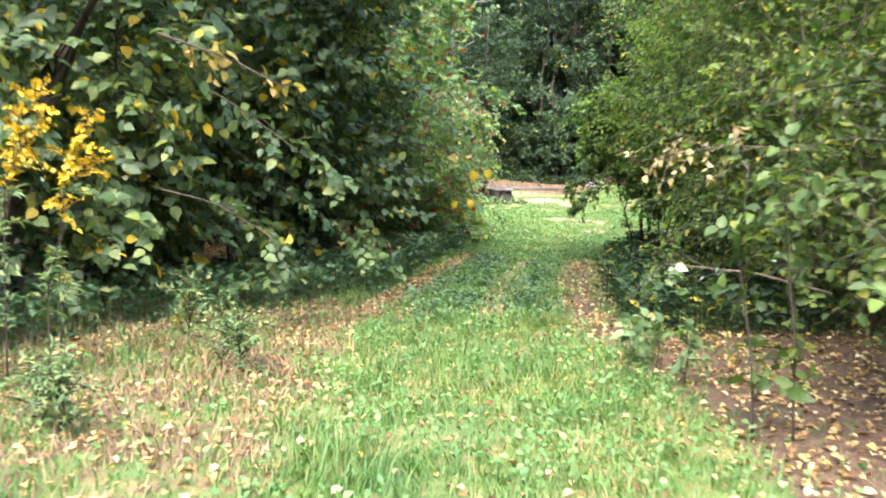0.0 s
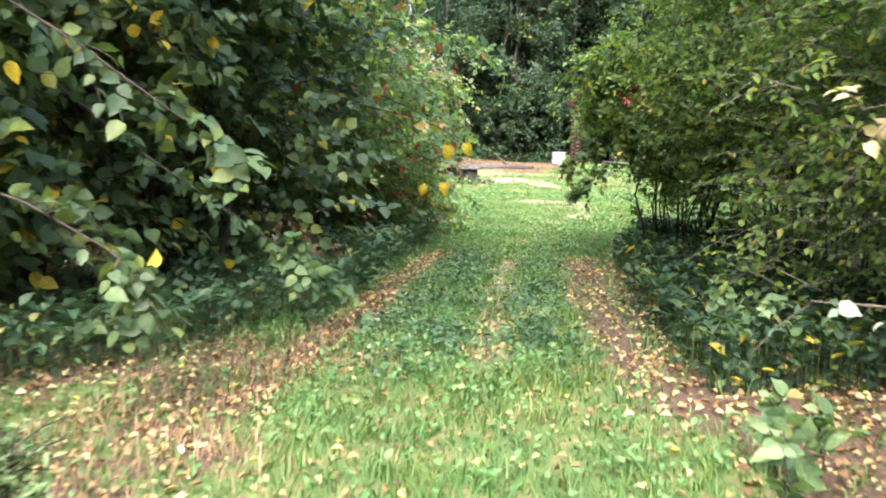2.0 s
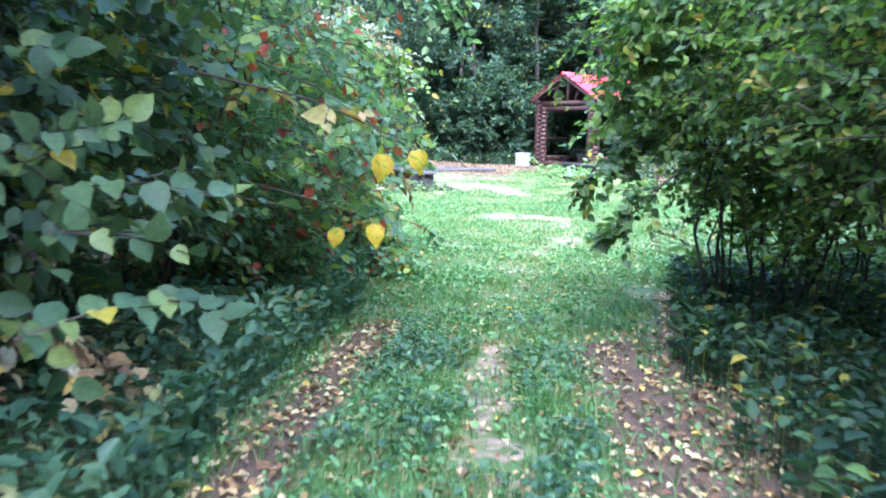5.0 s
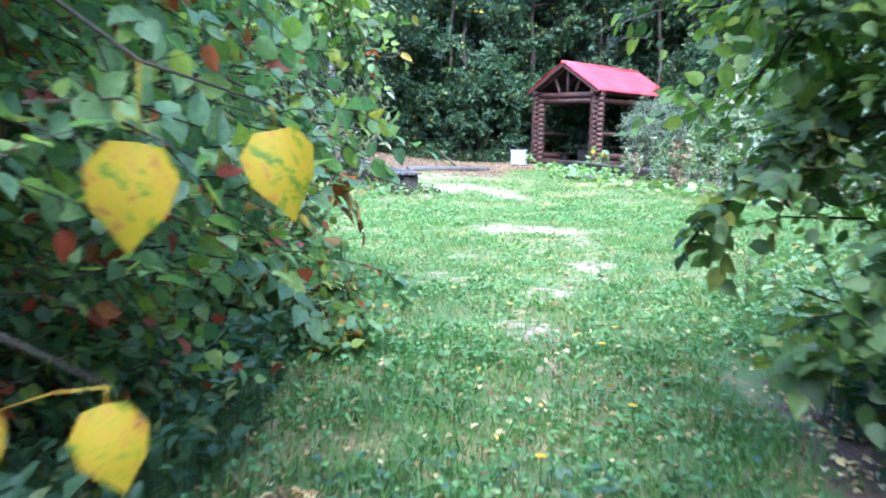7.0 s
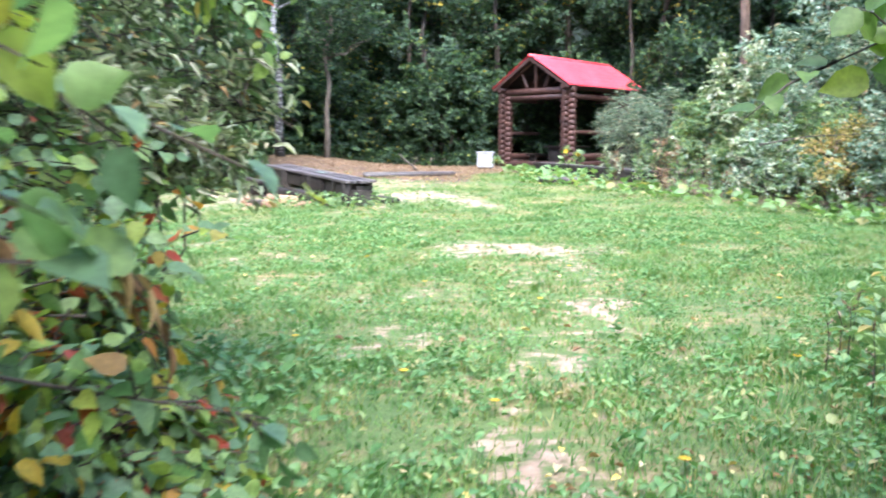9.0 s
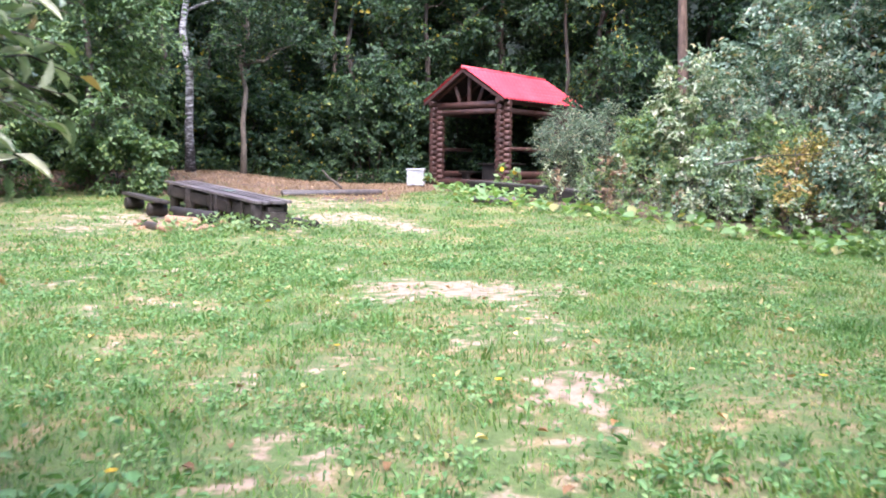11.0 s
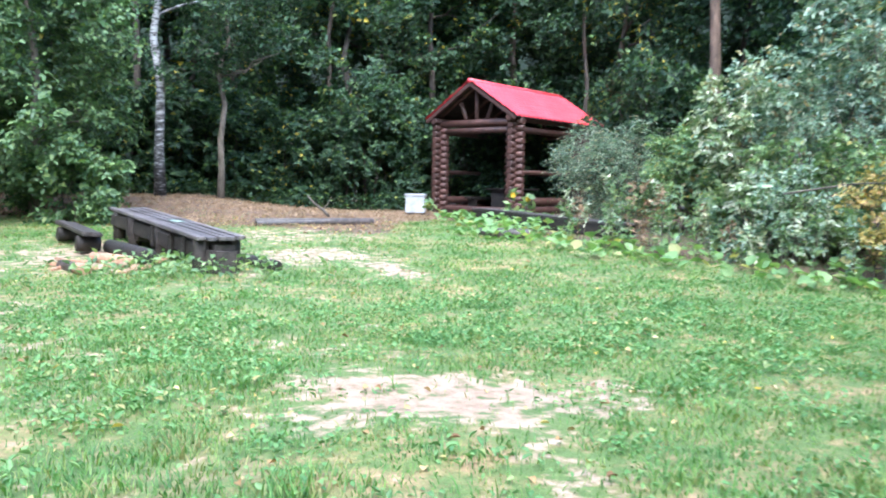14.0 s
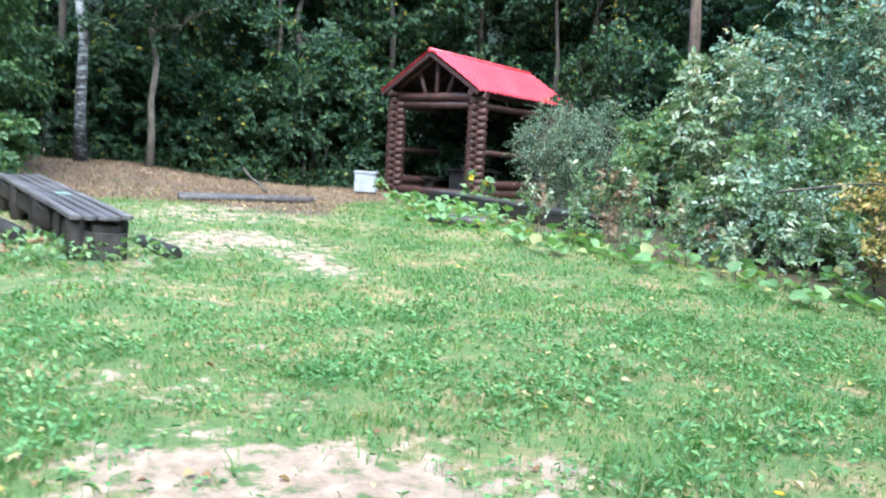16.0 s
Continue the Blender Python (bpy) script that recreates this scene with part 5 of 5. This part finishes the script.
def grass(name, n, xlim, ylim, height, seed, width=0.006, material=None, label="short green grass with dry blades", everywhere=False, tufts=False):
    """Grass blades, thin where the ground is bare."""
    rng = np.random.default_rng(seed)
    x, y = rng.uniform(*xlim, n), rng.uniform(*ylim, n)
    bare = np.maximum(sand_mask(x, y) * 1.25, litter_mask(x, y) * 0.95)
    clump = 0.5 + 0.5 * np.sin(x * 2.3 + 1.7 * np.sin(y * 1.1)) * np.sin(y * 1.9 + 1.3 * np.sin(x * 1.7))
    tuft = 0.5 + 0.5 * np.sin(x * 9.1 + 2 * np.sin(y * 5.3)) * np.sin(y * 8.3 + 2 * np.sin(x * 6.1))
    keep = rng.random(n) > np.clip(bare * (1.55 - 0.8 * tuft) - 0.05, 0, 0.985)
    keep &= rng.random(n) > 0.45 * (1 - clump)
    if everywhere:
        keep = litter_mask(x, y) > 0.35 * rng.random(n) + 0.3
    if tufts:
        keep &= ragged(x * 0.62 + 4, y * 0.62 + 1) > 0.18 + 0.25 * rng.random(n)
    x, y, clump = x[keep], y[keep], clump[keep]
    n = len(x)
    knot = smooth01(0.5 + 0.9 * ragged(x * 1.1 + 2, y * 1.1))
    h = height * rng.uniform(0.45, 1.25, n) * (0.45 + 0.5 * clump + 0.65 * knot)
    a = rng.uniform(0, 2 * np.pi, n)
    s = np.stack([np.cos(a), np.sin(a), np.zeros(n)], -1)
    bend = np.stack([-np.sin(a), np.cos(a), np.zeros(n)], -1) * (h * rng.uniform(0.3, 1.4, n))[:, None]
    foot = np.stack([x, y, ground_z(x, y) - 0.01], -1)
    up = np.array([0, 0, 1.0])
    w = width * rng.uniform(0.7, 1.5, n)[:, None]
    mid = foot + up * (h * 0.6)[:, None] + bend * 0.35
    tip = foot + up * h[:, None] + bend
    v = np.stack([foot - s * w, foot + s * w, mid + s * w * 0.8, mid - s * w * 0.8, tip], 1).reshape(-1, 3)
    b = np.arange(n)[:, None] * 5
    ob = link(name, fast_mesh(name, v, b + [[0, 1, 2, 3]], b + [[3, 2, 4]]), material or grass_mat)
    return tagged(ob, label, "grass", kind="stuff")


grass("path_grass", 150000, (-2.6, 3.4), (2.2, 16.5), 0.085, 101, 0.0038)
grass("grass_tufts", 70000, (-2.0, 3.2), (2.4, 15.5), 0.13, 116, 0.0042, label="taller tufts of green grass on the path", tufts=True)
grass("grass_tufts", 150000, (-3.0, 9.5), (15.0, 27.0), 0.10, 117, 0.0042, label="taller tufts of grass in the clearing", tufts=True)
grass("dry_grass", 17000, (-2.6, 1.3), (2.2, 9.8), 0.11, 115, 0.003, straw_mat, "dry straw-coloured grass beside the path", True)
grass("clearing_grass", 230000, (-3.0, 11.5), (16.0, 27.0), 0.052, 102, 0.004)
grass("clearing_grass", 120000, (-4.5, 12.0), (27.0, 41.0), 0.06, 103, 0.007)
grass("bank_straw", 30000, (-6.0, 7.0), (38.0, 46.5), 0.07, 106, 0.007, straw_mat, "dry straw-brown grass on the bank under the wood", True)
xx, yy = rng.uniform(-7, 7, 1800), rng.uniform(45.3, 47.6, 1800)
leaf_carpet("bank_ferns", xx, yy, 0.6, 0.16, leaf_shade, 107, "low dark-green plants along the wood's edge", "weeds")
n = 30000
xx, yy = rng.uniform(-0.3, 3.0, n), rng.uniform(8.0, 15.0, n)
keep = rng.random(n) < smooth01(0.42 + 0.9 * ragged(xx * 0.8, yy * 0.8)) * np.clip(1 - 1.4 * np.maximum(sand_mask(xx, yy), litter_mask(xx, yy)), 0, 1) * smooth01((yy - 7.8) / 1.8) * smooth01((14.6 - yy) / 1.8)
# real ground cover, coloured darker to carry the shade on the path
leaf_carpet("ground_ivy", xx[keep], yy[keep], 0.13, 0.048, leaf_ivy_shade, 108, "green ground ivy on the path, its dark colour carrying shade", "weeds", 0.75, 0.35)
n = 34000
xx, yy = rng.uniform(-1.8, 3.2, n), rng.uniform(2.5, 16.5, n)
keep = (rng.random(n) < smooth01(0.45 + 0.7 * ragged(xx * 0.6, yy * 0.6) + 0.2 * (yy > 8))) & (rng.random(n) > np.maximum(sand_mask(xx, yy), litter_mask(xx, yy) * 0.9))
leaf_carpet("clover", xx[keep], yy[keep], 0.10, 0.042, leaf_clover, 104, "low clover and plantain in the grass", "weeds", 0.7, 0.35)
n = 130000
xx, yy = rng.uniform(-2.5, 10, n), rng.uniform(15.5, 31, n)
keep = (rng.random(n) < smooth01(0.3 + 0.95 * ragged(xx * 0.55 + 3, yy * 0.55))) & (rng.random(n) > np.maximum(sand_mask(xx, yy), litter_mask(xx, yy) * 0.9))
leaf_carpet("clover", xx[keep], yy[keep], 0.075, 0.04, leaf_clover, 105, "low clover and plantain in the grass", "weeds", 0.7, 0.15)
n = 46000
xx, yy = rng.uniform(-2.5, 9, n), rng.uniform(14.5, 29, n)
keep = (ragged(xx * 0.5 + 7, yy * 0.5 + 2) > 0.15 + 0.3 * rng.random(n)) & (rng.random(n) > 1.3 * sand_mask(xx, yy))
leaf_carpet("plantain", xx[keep], yy[keep], 0.10, 0.06, leaf_clover, 109, "broad blue-green plantain and clover clumps in the grass", "weeds", 0.5, 0.5)


def fallen_leaves(n, xlim, ylim, size, seed, thick):
    rng = np.random.default_rng(seed)
    x, y = rng.uniform(*xlim, n), rng.uniform(*ylim, n)
    keep = rng.random(n) < thick + 0.45 * litter_mask(x, y) + 0.6 * strip(x, y, LEFT_TRACK, 0.16)
    x, y = x[keep], y[keep]
    n = len(x)
    pos = np.stack([x, y, ground_z(x, y) + 0.012 + 0.03 * rng.random(n)], -1)
    a = rng.uniform(0, 2 * np.pi, n)
    v, q = leaf_arrays(pos, np.stack([np.cos(a), np.sin(a), rng.normal(0, 0.18, n)], -1), np.stack([rng.normal(0, 0.3, n), rng.normal(0, 0.3, n), np.ones(n)], -1), size * rng.uniform(0.6, 1.3, n), 0.7, 0.25)
    ob = link("fallen_leaves", fast_mesh("fallen_leaves", v, q), leaf_dry)
    return tagged(ob, "brown, tan and yellow fallen leaves on the ground", "leaves", kind="stuff")


fallen_leaves(46000, (-3.6, 5.0), (2.0, 17.0), 0.05, 111, 0.13)
fallen_leaves(14000, (-3.0, 9.0), (17.0, 40.0), 0.06, 112, 0.06)


def dandelion(x, y, h, seed):
    """A small yellow flower: thin stalk and a ring of petals."""
    rng = np.random.default_rng(seed)
    root = empty("dandelion", pose(x, y, gz(x, y)))
    tube("stalk", [(0, 0, -0.02), (0.004, 0, h * 0.5), (0, 0, h)], [0.003, 0.003, 0.003], grass_mat, root, 5)
    a = np.linspace(0, 2 * np.pi, 13)[:-1]
    pos = np.tile([0, 0, h], (12, 1))
    v, q = leaf_arrays(pos, np.stack([np.cos(a), np.sin(a), np.full(12, 0.35)], -1), np.tile([0, 0, 1.0], (12, 1)), np.full(12, 0.032), 0.5, 0.1)
    link("flower", fast_mesh("flower", v, q), flower_mat, root)
    return tagged(root, "small yellow dandelion flower in the grass", "flower", "flowers in the grass")


for k, (x, y) in enumerate([(3.0, 16.7), (2.75, 16.1), (1.9, 18.0), (2.35, 17.6), (4.4, 18.3), (3.2, 20.3), (1.2, 19.2), (5.2, 20.0), (3.9, 22.0), (2.3, 21.6), (2.6, 14.9), (2.0, 14.2), (6.0, 24.0), (4.8, 16.9)]):
    dandelion(x, y, 0.08 + 0.02 * (k % 3), 200 + k)
for k, (x, y, h) in enumerate([(8.7, 40.9, 0.7), (9.0, 40.4, 0.6), (6.6, 42.6, 0.35)]):
    branch("sunflower", [(x, y, gz(x, y) - 0.02), (x, y, gz(x, y) + h * 0.6), (x + 0.03, y, gz(x, y) + h)], 0.01, 0.2, leaf_weed, 220 + k, "broad-leaved plant with a yellow flower by the pavilion", 3, 5, 0.25, "flower", width=0.7)
    a = np.linspace(0, 2 * np.pi, 13)[:-1]
    v, q = leaf_arrays(np.zeros((12, 3)), np.stack([np.cos(a), np.full(12, -0.2), np.sin(a)], -1), np.tile([0, -1.0, 0], (12, 1)), np.full(12, 0.09), 0.45, 0.1)
    fl = link("yellow_flower", fast_mesh("yellow_flower", v, q), flower_mat)
    fl.matrix_world = pose(x + 0.03, y - 0.02, gz(x, y) + h)
    tagged(fl, "bright yellow flower head beside the low table", "flower")
